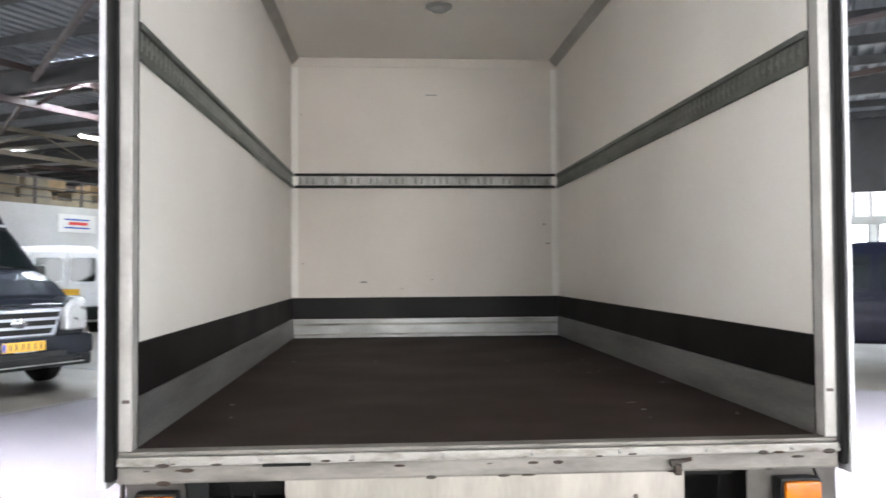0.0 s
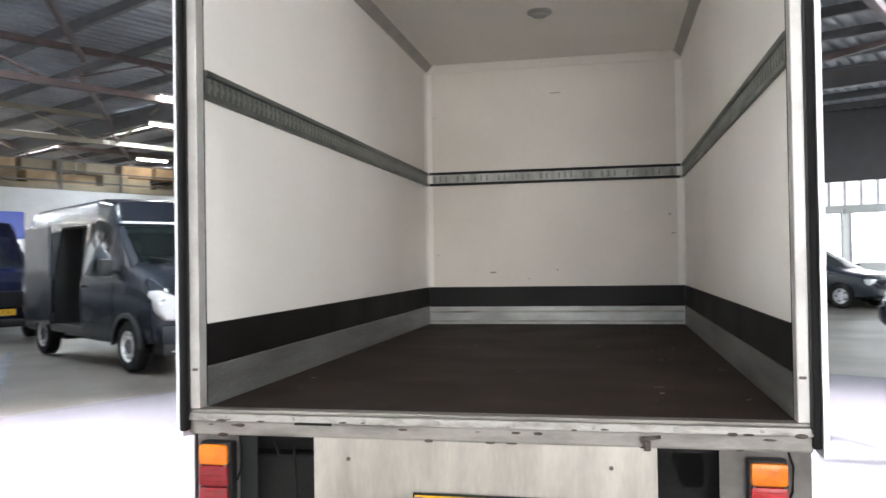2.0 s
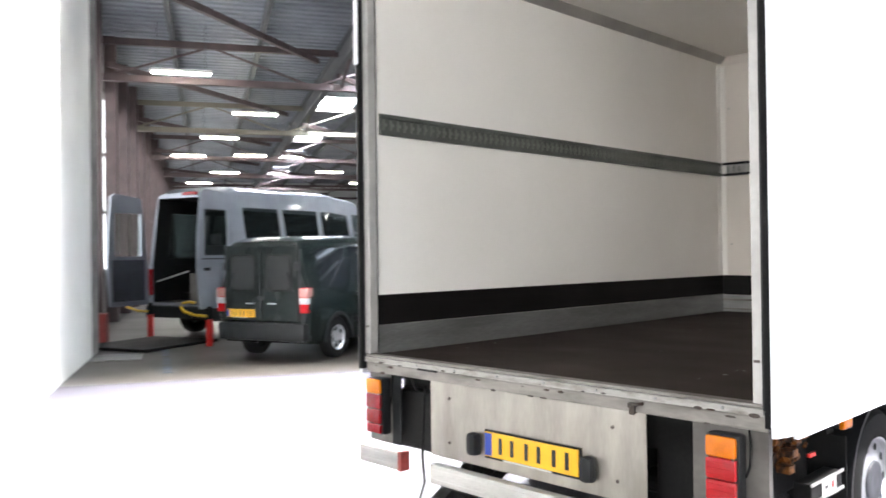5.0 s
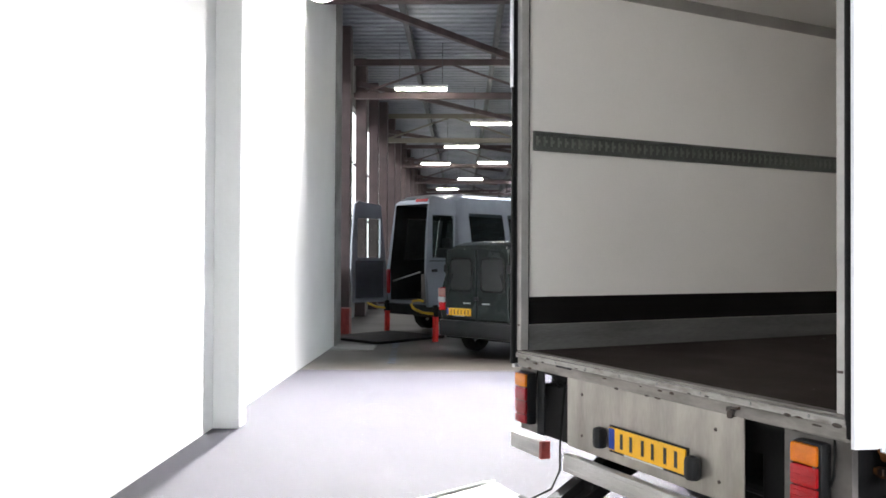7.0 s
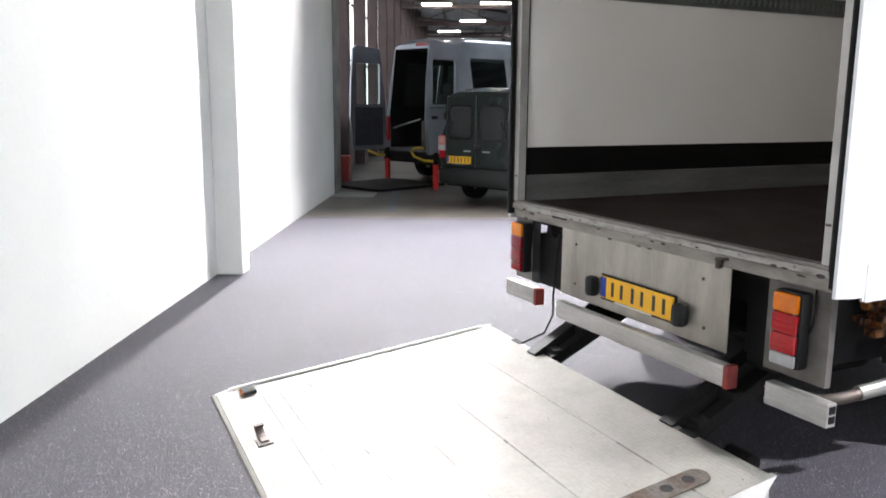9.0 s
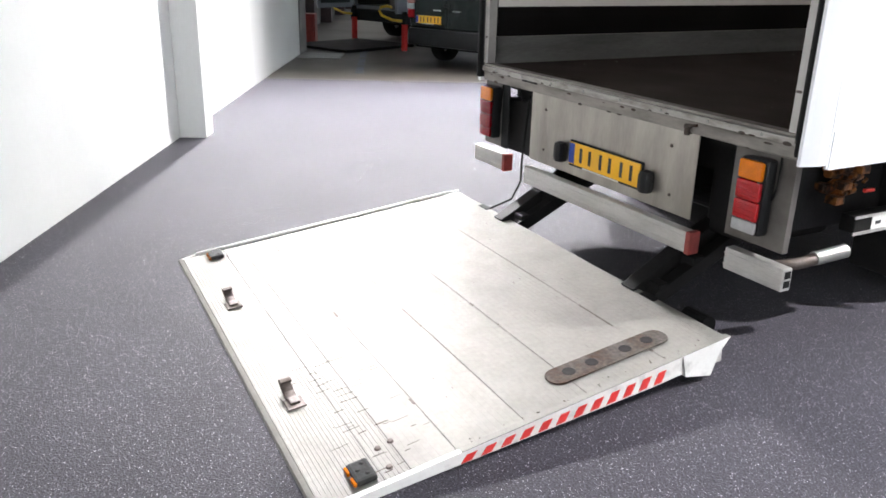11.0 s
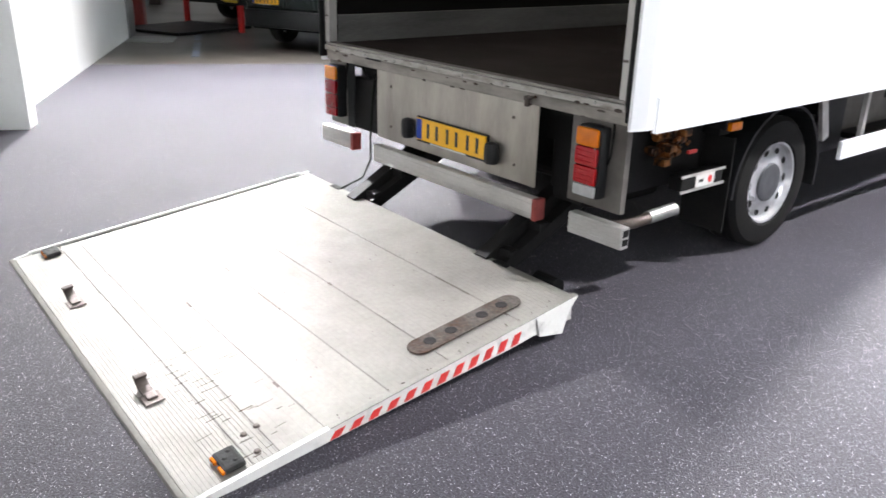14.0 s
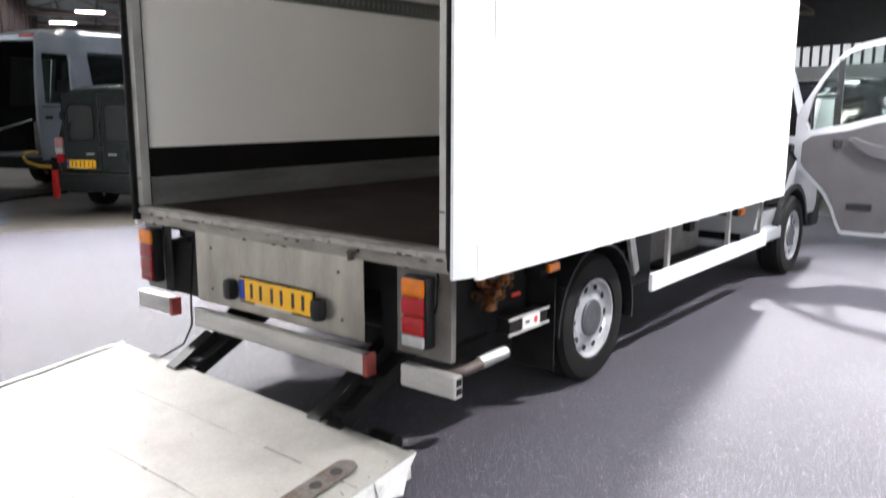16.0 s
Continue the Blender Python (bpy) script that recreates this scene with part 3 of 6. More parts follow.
# two unseen glazed fronts added far behind the camera, with fill lamps in their openings
front = structure("window_front", boxed(-23.97, -23.93, -9, 3, 0.4, 4.2), WINDOW_GLOW, "tall glazed front added out of view as fill light", "window")
for k in range(9):
    part("window_frame", boxed(-23.92, -23.84, -9 + k * 1.5 - 0.04, -9 + k * 1.5 + 0.04, 0.4, 4.2), DARK_STEEL, front)
front = structure("window_gate", boxed(-20, -8, -13.97, -13.93, 0.4, 4.2), WINDOW_GLOW, "wide glazed gate added out of view as fill light", "window")
for k in range(9):
    part("window_frame", boxed(-20 + k * 1.5 - 0.04, -20 + k * 1.5 + 0.04, -13.92, -13.84, 0.4, 4.2), DARK_STEEL, front)
for name, where, power in (("daylight_front", hall(-23.7, -3, 2.3), 720), ("daylight_gate", hall(-14, -13.7, 2.3), 870)):
    data = bpy.data.lights.new(name, "AREA")
    data.shape, data.size, data.size_y, data.energy, data.color = "RECTANGLE", 12, 3.8, power, (1, 0.97, 0.962)
    ob = new(name, data)
    ob.matrix_world = look(where, hall(-3, 3, 1.6))
data = bpy.data.lights.new("daylight_side", "AREA")
data.shape, data.size, data.size_y, data.energy, data.color = "RECTANGLE", 7.4, 3.3, 2500, (0.97, 0.985, 1)
ob = new("daylight_side", data)
ob.matrix_world = look(hall(-23.8, 16.4, 2.55), hall(-6, 5.2, 1.6))


# ---- wheels ----
def wheel(parent, x, y, r, width, side, style="steel", rim_r=None):
    """A wheel under a vehicle; side +1 shows its face to +x."""
    rim_r = rim_r or r * 0.62
    m = pose(x, y, r) @ Matrix.Diagonal((side, 1, 1, 1))
    h = width / 2
    bm = lathe(bmesh.new(), [(-h, rim_r), (-h, r * 0.80), (-h * 0.94, r * 0.93), (-h * 0.70, r), (-h * 0.5, r), (-h * 0.45, r - 0.008), (-h * 0.38, r - 0.008), (-h * 0.33, r), (-h * 0.06, r), (-h * 0.04, r - 0.008), (h * 0.04, r - 0.008), (h * 0.06, r), (h * 0.33, r), (h * 0.38, r - 0.008), (h * 0.45, r - 0.008), (h * 0.5, r), (h * 0.70, r), (h * 0.94, r * 0.93), (h, r * 0.80), (h * 0.97, rim_r + 0.012), (h * 0.86, rim_r)], 40, m)
    dish = [(h * 0.92, rim_r), (h * 0.90, rim_r * 0.96), (h * 0.66, rim_r * 0.92), (h * 0.60, rim_r * 0.87), (h * 0.66, rim_r * 0.66), (h * 0.74, rim_r * 0.50), (h * 0.74, 0.0)]
    rim = part("wheel", lathe(bmesh.new(), dish, 40, m), RIM if style != "dark" else BLACK, parent, smooth=40)
    part("tyre", bm, RUBBER, rim, smooth=30)
    bm = bmesh.new()
    if style == "steel":
        for k in range(10):
            a = 2 * math.pi * k / 10
            q = m @ pose(0, 0, 0, math.degrees(a), 0, 0)
            lathe(bm, [(h * 0.66, 0.019), (h * 0.66 + 0.001, 0.001)], 10, q @ Matrix.Translation((0.003, rim_r * 0.77, 0)) @ Matrix.Diagonal((1, 0.85, 1.2, 1)))
        tagged(part("vent_hole", bm, BLACK, rim), kind="stuff")
        part("hub_cap", lathe(bmesh.new(), [(h * 0.70, rim_r * 0.49), (h * 0.84, rim_r * 0.46), (h * 0.90, rim_r * 0.36), (h * 0.86, rim_r * 0.26), (h * 0.88, rim_r * 0.12), (h * 0.88, 0)], 28, m), CAP_GREY, rim, "grey plastic hub cap", smooth=40)
    else:
        for k in range(5):
            a = 2 * math.pi * (k + 0.5) / 5
            q = m @ pose(0, 0, 0, math.degrees(a), 0, 0)
            lathe(bm, [(h * 0.70, rim_r * 0.24), (h * 0.71, 0.0)], 5, q @ Matrix.Translation((0.0, rim_r * 0.66, 0)) @ pose(0, 0, 0, 180, 0, 0))
        tagged(part("spoke_gap", bm, BLACK, rim), kind="stuff")
        part("hub_cap", lathe(bmesh.new(), [(h * 0.58, rim_r * 0.2), (h * 0.70, rim_r * 0.17), (h * 0.72, 0)], 16, m), RIM, rim)
    return rim


def plate(parent, x, y, z, facing=-1, width=0.52):
    """A yellow number plate in a black holder, its writing as plain bars."""
    s = facing
    p = part("number_plate", boxed(x - width / 2, x + width / 2, y, y + s * 0.008, z - 0.055, z + 0.055, 0.002), YELLOW, parent, "yellow number plate in a black holder")
    part("plate_holder", boxed(x - width / 2 - 0.008, x + width / 2 + 0.008, y - s * 0.010, y - s * 0.001, z - 0.068, z + 0.062, 0.003), PLASTIC, p)
    part("blue_field", boxed(x - width / 2 + 0.003, x - width / 2 + 0.045, y + s * 0.0085, y + s * 0.0095, z - 0.050, z + 0.050), BLUE, p) if s < 0 else \
        part("blue_field", boxed(x + width / 2 - 0.045, x + width / 2 - 0.003, y + s * 0.0085, y + s * 0.0095, z - 0.050, z + 0.050), BLUE, p)
    part("holder_bar", boxed(x - width * 0.3, x + width * 0.22, y - s * 0.001, y + s * 0.0005, z - 0.066, z - 0.059), FAR_WALL, p)
    for c in (0, 1, 2.2, 3.2, 4.4, 5.4):
        cx = -width / 2 + 0.080 + c * 0.068
        cx = cx if s < 0 else -cx - 0.034
        part("plate_bar", boxed(x + cx + 0.006, x + cx + 0.026, y + s * 0.0085, y + s * 0.0095, z - 0.036, z + 0.036), INK, p)
    return p


# ---- box truck with tail lift: x right, y forward from the rear opening ----
truck = thing("box_truck", "white box truck with open rear and lowered tail lift on carpet", "truck")
W, L, F, C = 1.05, 3.87, 0.875, 3.075     # inner half width, length, floor and ceiling
OW, OT = 1.135, 3.16                      # outer half width and top

# cargo box
cargo_floor = part("cargo_floor", boxed(-W, W, 0.0, L, F - 0.03, F), PLY, truck, "dark brown film-faced plywood floor with scuffs")
bm = bmesh.new()
rng = random.Random(4)
for _ in range(26):
    x, y = rng.uniform(-0.95, 0.95), rng.uniform(0.1, 2.4)
    if rng.random() < 0.5:
        x = rng.uniform(0.55, 0.98)
    s = rng.uniform(0.006, 0.02)
    box(bm, x, x + s, y, y + s * rng.uniform(0.3, 0.8), F + 0.0005, F + 0.0012, 0, pose(0, 0, 0))
tagged(part("floor_scuff", bm, ALU_DARK, cargo_floor), kind="stuff")
part("underfloor", boxed(-OW + 0.05, OW - 0.05, 0.03, L + 0.05, F - 0.12, F - 0.032), BLACK, truck)
for s in (-1, 1):
    x0, x1 = (-OW, -W) if s < 0 else (W, OW)
    side = part("side_wall", boxed(x0 + (0.004 if s < 0 else 0), x1 - (0 if s < 0 else 0.004), 0.0, L, F - 0.03, C), GRP, truck, "white composite side wall with a cargo rail")
    skin = part("side_skin", boxed(s * OW - 0.004, s * OW + 0.004, 0.03, L + 0.055, F - 0.115, OT - 0.04, 0.001), GRP_OUT, truck, "glossy white outer side panel")
    part("lower_trim", boxed(s * (OW + 0.004), s * (OW + 0.008), 0.04, L + 0.03, F - 0.118, F + 0.02, 0.002), GRP_OUT, skin)
    part("upper_trim", boxed(s * (OW + 0.004), s * (OW + 0.02), 0.03, L + 0.055, OT - 0.09, OT + 0.005, 0.006), ALU, skin)
    # kick strip, black band, cargo rail along the wall
    xi = s * W
    part("kick_strip", boxed(xi, xi - s * 0.010, 0.004, L, F, 1.024, 0.002), ALU_DARK, side, "dull scratched aluminium kick strip")
    part("black_band", boxed(xi, xi - s * 0.007, 0.004, L, 1.026, 1.187, 0.001), BAND, side, "black plywood band")
    bm = boxed(xi, xi - s * 0.006, 0.03, L - 0.012, 2.043, 2.157)
    box(bm, xi, xi - s * 0.016, 0.03, L - 0.016, 2.134, 2.157, 0.003)
    box(bm, xi, xi - s * 0.016, 0.03, L - 0.016, 2.043, 2.066, 0.003)
    rail = part("cargo_rail", bm, RAIL, side, "grey slotted aluminium cargo rail")
    bm = bmesh.new()
    y = 0.05
    while y < L - 0.06:
        box(bm, xi - s * 0.004, xi - s * 0.0105, y, y + 0.013, 2.072, 2.128)
        box(bm, xi - s * 0.004, xi - s * 0.0115, y + 0.013, y + 0.026, 2.092, 2.108)
        y += 0.05
    tagged(part("rail_slot", bm, RAIL_LIGHT, rail), kind="stuff")
    bm = bmesh.new()
    prism(bm, [(xi, C), (xi - s * 0.055, C), (xi - s * 0.055, C - 0.006), (xi - s * 0.010, C - 0.055), (xi, C - 0.055)], "y", 0.02, L)
    part("ceiling_cove", bm, COVE, side, "grey aluminium cove along the ceiling")
    bm = boxed(s * W, s * (W - 0.05), L - 0.010, L - 0.003, 1.192, C - 0.08)
    box(bm, s * W, s * (W - 0.006), L - 0.055, L - 0.003, 1.192, C - 0.08)
    part("corner_trim", bm, GRP, side, "white corner trim")
    # rear post: alu inner face, rubber seal, outer flange
    post = part("rear_post", boxed(s * (W - 0.018), s * (W + 0.024), -0.060, 0.0, F + 0.006, C + 0.02, 0.005), POST, truck, "pale aluminium door post with scratches")
    part("post_groove", boxed(s * (W - 0.0195), s * (W - 0.0175), -0.008, -0.003, F + 0.008, C - 0.01), BLACK, post)
    part("door_seal", boxed(s * (W + 0.0245), s * (W + 0.052), -0.070 if s > 0 else -0.088, 0.0, F - 0.075, C + 0.03, 0.009), RUBBER, post, "black rubber door seal")
    part("seal_lip", boxed(s * (W + 0.018), s * (W + 0.036), -0.066, -0.061, F - 0.03, C + 0.02, 0.002), STEEL_RUBBER, post)
    back, wide = (-0.079, 0.066) if s > 0 else (-0.058, 0.078)
    bm = prism(bmesh.new(), [(s * (W + 0.053), back), (s * (W + wide), back), (s * (OW + 0.003), -0.01), (s * (OW + 0.003), 0.0295), (s * (W + 0.053), 0.0295)], "z", F - 0.10, OT - 0.04)
    part("outer_flange", bm, GRP_OUT, post, "white corner profile round the post")
    if s < 0:
        part("post_cover", boxed(-W - 0.0525, -W - 0.022, -0.095, -0.0885, 2.41, C + 0.03, 0.002), GRP_OUT, post, "white cover strip over the upper seal")
    pieces("catch", to_mesh("catch", boxed(s * (W - 0.012), s * (W + 0.010), -0.064, -0.059, 0, 0.010, 0.002), STEEL), [pose(0, 0, z) for z in (1.02,)], post)
bulk = part("bulkhead", boxed(-W, W, L, L + 0.05, F - 0.03, C), GRP_BACK_TONED, truck, "off-white front bulkhead with small scuffs, toned for floor bounce")
part("kick_strip", boxed(-W + 0.01, W - 0.01, L - 0.012, L - 0.001, F, 1.018, 0.002), ALU_DARK, bulk, "ribbed aluminium kick strip")
part("kick_rib", boxed(-W + 0.012, W - 0.012, L - 0.018, L - 0.012, F + 0.095, F + 0.112, 0.002), ALU_DIRTY, bulk)
part("kick_rib", boxed(-W + 0.012, W - 0.012, L - 0.018, L - 0.012, F + 0.02, F + 0.032, 0.002), ALU_DIRTY, bulk)
part("black_band", boxed(-W + 0.007, W - 0.007, L - 0.007, L - 0.001, 1.020, 1.187), BAND, bulk, "black plywood band")
bm = boxed(-W + 0.02, W - 0.02, L - 0.006, L - 0.001, 2.043, 2.157)
rail = part("cargo_rail", bm, RAIL_PALE, bulk, "pale slotted cargo rail with dark lips")
bm = bmesh.new()
for k in range(40):
    if k % 7 in (3, 6):
        continue
    x = -W + 0.06 + k * 0.05
    box(bm, x, x + 0.011, L - 0.0075, L - 0.005, 2.076, 2.124)
tagged(part("rail_slot", bm, RAIL, rail), kind="stuff")
for z in (2.045, 2.139):
    part("rail_lip", boxed(-W + 0.02, W - 0.02, L - 0.017, L - 0.0065, z - 0.002, z + 0.020, 0.003), BUMPER_GREY, rail, "dark rail lip")
part("head_strip", boxed(-W + 0.07, W - 0.07, L - 0.012, L - 0.001, C - 0.075, C - 0.004, 0.003), GRP_BACK_TONED, bulk)
bm = bmesh.new()
rng = random.Random(9)
for x, z, w in ((-0.98, 2.62, 0.012), (-0.97, 1.45, 0.012), (0.0, 2.78, 0.09), (-0.52, 1.30, 0.05), (0.03, 1.32, 0.02), (0.95, 1.6, 0.03), (0.93, 1.75, 0.02), (-0.2, 1.25, 0.015)):
    box(bm, x, x + w, L - 0.0012, L - 0.0004, z, z + rng.uniform(0.006, 0.014))
tagged(part("scuff", bm, ALU_DARK, bulk), kind="stuff")
roof = part("box_roof", boxed(-OW, OW, 0.0, L + 0.055, C, OT - 0.002, 0.006), GRP, truck, "white composite roof with one lamp")
part("ceiling_lamp", lathe(bmesh.new(), [(0, 0.085), (0.012, 0.085), (0.020, 0.07), (0.022, 0.0)], 24, pose(0.03, 2.6, C, 0, 90, 0)), ALU_DARK, roof, "round grey interior lamp", smooth=40)
part("lamp_lens", lathe(bmesh.new(), [(0.021, 0.06), (0.034, 0.05), (0.038, 0.0)], 24, pose(0.03, 2.6, C, 0, 90, 0)), CLEAR, roof, smooth=40)
header = part("rear_header", boxed(-OW, OW, -0.035, 0.0, C + 0.02, OT, 0.005), ALU, truck, "aluminium door header")
part("door_seal", boxed(-W, W, -0.05, -0.034, C - 0.005, C + 0.03, 0.006), RUBBER, header)
bm = boxed(-OW + 0.004, OW - 0.004, L + 0.051, L + 0.058, F - 0.115, OT - 0.05)
part("front_skin", bm, GRP_OUT, truck)

part("skin_scratch", boxed(OW + 0.0042, OW + 0.0048, 0.135, 0.138, 1.62, 2.02), DARK_STEEL, truck, "thin scratch on the white side")
# rear sill: stepped aluminium profile with rivets
bm = boxed(-W - 0.03, W + 0.03, -0.055, 0.0, F - 0.008, F + 0.004, 0.003)
sill = part("rear_sill", bm, ALU_DIRTY, truck, "dirty aluminium rear sill with rivets")
part("sill_lip", boxed(-W - 0.045, W + 0.045, -0.066, -0.01, F - 0.036, F - 0.009, 0.004), SILL_LIP, sill, "pale rubbed sill lip")
part("sill_beam", boxed(-W - 0.03, W + 0.03, -0.052, -0.004, F - 0.090, F - 0.037, 0.008), ALU_DIRTY, sill)
rivet = to_mesh("rivet", lathe(bmesh.new(), [(0.0, 0.007), (0.003, 0.0055), (0.004, 0)], 10), ALU_DARK)
pieces("rivet", rivet, [pose(-0.93 + k * 0.265, -0.066, F - 0.022, 0, 0, -90) for k in range(8)], sill)
bm = boxed(0.545, 0.572, -0.078, -0.05, F - 0.070, F - 0.050, 0.006)
box(bm, 0.556, 0.578, -0.084, -0.066, F - 0.094, F - 0.060, 0.006)
cyl(bm, (0.545, -0.07, F - 0.06), (0.61, -0.07, F - 0.048), 0.006, seg=8)
part("sill_catch", bm, FOOT, sill, "rusty bent catch under the sill")
bm = bmesh.new()
rng = random.Random(17)
for _ in range(26):
    x, w = rng.uniform(-W, W), rng.uniform(0.004, 0.022)
    z = F - rng.choice((0.034, 0.030, 0.088, 0.052))
    lathe(bm, [(0.0, w), (0.0015, w * 0.6), (0.002, 0.0)], 9, pose(x, -0.0665 if z > F - 0.04 else -0.0525, z, 0, 0, -90) @ Matrix.Diagonal((1, 1, rng.uniform(0.15, 0.4), 1)))
tagged(part("sill_grime", bm, FOOT, sill, "dark grime on the sill"), kind="stuff")
part("sill_scrape", boxed(-0.66, -0.52, -0.0675, -0.0655, F - 0.043, F - 0.034), BLACK, sill)

# rear panel with plate and lamps
panel = part("rear_panel", boxed(-0.60, 0.60, -0.034, -0.028, 0.425, F - 0.088, 0.001), GALV, truck, "stained galvanised rear panel with bolts")
bolt = to_mesh("bolt", lathe(bmesh.new(), [(0, 0.008), (0.005, 0.0065), (0.006, 0)], 8), STEEL)
pieces("bolt", bolt, [pose(x, -0.034, z, 0, 0, -90) for x, z in ((-0.47, 0.71), (0.45, 0.71), (-0.47, 0.50), (0.47, 0.50))], panel)
plate(panel, 0.035, -0.046, 0.541)
for x0, x1 in ((-0.325, -0.240), (0.305, 0.395)):
    part("plate_lamp", boxed((x0 + x1) / 2 - 0.032, (x0 + x1) / 2 + 0.032, -0.095, -0.035, 0.477, 0.585, 0.028), PLASTIC, panel, "rounded black plate lamp", smooth=40)
for s in (-1, 1):
    a, b = (-1.055, -0.888) if s < 0 else (0.795, 1.075)
    br = part("lamp_bracket", boxed(a, b, -0.036, -0.030, 0.43, F - 0.088, 0.001), BRACKET, truck, "galvanised lamp bracket plate")
    if s < 0:
        part("bracket_web", boxed(-0.887, -0.818, -0.037, -0.031, 0.43, F - 0.09, 0.001), BUMPER_GREY, br, "bracket web, darker than its plate")
    part("bracket_side", boxed(s * 1.068, s * 1.074, -0.03, -0.005, 0.43, F - 0.09), BRACKET, br)
    c = -0.957 if s < 0 else 0.936
    housing = part("tail_lamp", boxed(c - 0.062, c + 0.062, -0.092, -0.036, 0.478, 0.768, 0.014), PLASTIC, br, "tall amber and red tail lamp in a deep black housing", smooth=40)
    red = RED if s > 0 else DEEP_RED
    part("amber_lens", boxed(c - 0.056, c + 0.056, -0.112, -0.0925, 0.689, 0.762, 0.012), AMBER, housing, smooth=40)
    for z0, z1 in ((0.612, 0.687), (0.536, 0.610)):
        lens = part("red_lens", boxed(c - 0.056, c + 0.056, -0.112, -0.0925, z0, z1, 0.010), red, housing, smooth=40)
        for k in range(3):
            part("lens_rib", boxed(c - 0.046, c + 0.046, -0.1150, -0.1115, z0 + 0.015 + k * 0.020, z0 + 0.020 + k * 0.020, 0.001), red, lens)
    part("clear_lens", boxed(c - 0.056, c + 0.056, -0.110, -0.0925, 0.486, 0.534, 0.010), CLEAR if s > 0 else DEEP_RED, housing, smooth=40)
    for x in (c - 0.047, c + 0.047):
        part("lens_screw", lathe(bmesh.new(), [(0, 0.005), (0.002, 0)], 8, pose(x, -0.112, 0.688, 0, 0, -90)), STEEL, housing)
    part("lamp_cable", pipe(bmesh.new(), [(c + 0.066, -0.03, 0.80), (c + 0.082, -0.05, 0.74), (c + 0.078, -0.05, 0.66), (c + 0.062, -0.045, 0.62)], 0.004), RUBBER, br)

# underrun bars
def alu_bar(name, x0, x1, y, z0, z1, caps):
    bm = boxed(x0, x1, y, y + 0.05, z0, z1, 0.006)
    box(bm, x0, x1, y - 0.0025, y, z0 + 0.02, z0 + 0.024)
    box(bm, x0, x1, y - 0.0025, y, z1 - 0.024, z1 - 0.02)
    bar = part(name, bm, ALU, truck, "ribbed aluminium underrun bar with red end caps")
    for x in caps:
        part("end_cap", boxed(x - 0.012, x + 0.014, y - 0.004, y + 0.054, z0 - 0.003, z1 + 0.003, 0.004), DULL_RED, bar, "faded red end cap")
    return bar


alu_bar("underrun_bar", -0.525, 0.672, -0.115, 0.315, 0.405, (0.684,))
alu_bar("underrun_bar", -1.11, -0.79, -0.075, 0.315, 0.405, (-0.792,))
bar = alu_bar("underrun_bar", 0.845, 1.125, -0.075, 0.303, 0.393, ())
part("bar_opening", boxed(1.1255, 1.127, -0.066, -0.034, 0.318, 0.345), BLACK, bar)
part("bar_opening", boxed(1.1255, 1.127, -0.066, -0.034, 0.354, 0.383), BLACK, bar)

# chassis under the box
bm = bmesh.new()
for s in (-1, 1):
    box(bm, s * 0.36, s * 0.46, 0.05, 4.9, 0.50, 0.72, 0.01)
for y in (0.1, 0.8, 1.7, 2.6, 3.5):
    box(bm, -0.95, 0.95, y, y + 0.08, 0.62, 0.75)
chassis = part("chassis", bm, BLACK, truck, "black ladder chassis")
part("rear_axle", cyl(bmesh.new(), (-0.9, 1.24, 0.33), (0.9, 1.24, 0.33), 0.06), BLACK, chassis)
part("spare_wheel", lathe(bmesh.new(), [(-0.1, 0.2), (-0.1, 0.3), (0, 0.33), (0.1, 0.3), (0.1, 0.2)], 28, pose(-0.1, 2.3, 0.42, 0, 90, 0)), RUBBER, chassis)
bm = boxed(-0.92, -0.605, 0.02, 0.30, 0.41, 0.705, 0.012)
part("lift_pump_box", bm, BLACK, chassis, "black hydraulic pump box")
# black sheet put in for the dark of the cavity behind the gap
part("inner_panel", boxed(0.59, 0.76, 0.10, 0.11, 0.36, 0.76), BLACK, chassis)
part("exhaust", pipe(bmesh.new(), [(0.90, 0.06, 0.315), (0.97, 0.09, 0.328), (1.01, 0.15, 0.342), (1.03, 0.26, 0.357)], 0.024, 12), STEEL, chassis, "shiny steel exhaust tailpipe", smooth=50)
part("exhaust_tip", cyl(bmesh.new(), (1.022, 0.225, 0.354), (1.046, 0.375, 0.374), 0.029, seg=16), ALU_DARK, chassis, smooth=50)
# orange rusty gear and latch box behind the side
bm = bmesh.new()
rng = random.Random(12)
for _ in range(46):
    x, y, z = rng.uniform(0.86, 0.97), rng.uniform(0.38, 0.53), rng.uniform(0.55, 0.69)
    a = rng.uniform(0.010, 0.028)
    if rng.random() < 0.5:
        cyl(bm, (x, y - a, z), (x, y + a, z + rng.uniform(-0.02, 0.02)), a * 0.7, seg=9)
    else:
        box(bm, x - a, x + a, y - a, y + a, z - a * 0.6, z + a * 0.6, 0.004, pose(0, 0, 0))
tagged(part("lift_valve", bm, RUST, chassis, "rusty orange hydraulic valve block"), kind="stuff")
# assumed, mostly unseen box added to darken the space under the truck
part("muffler", boxed(0.05, 0.54, 0.45, 1.0, 0.20, 0.60, 0.06), BLACK, chassis, "black box assumed under the chassis, added to block light", smooth=40)
part("side_box", boxed(0.55, 0.86, 0.12, 0.95, 0.40, 0.75, 0.01), BLACK, chassis)
part("red_tap", boxed(0.985, 1.0, 0.50, 0.56, 0.585, 0.60, 0.003), RED_PAINT, chassis)
tray = part("side_latch", boxed(0.96, 1.03, 0.43, 0.74, 0.43, 0.50, 0.005), BLACK, truck, "black side bracket with an aluminium edge and a sticker")
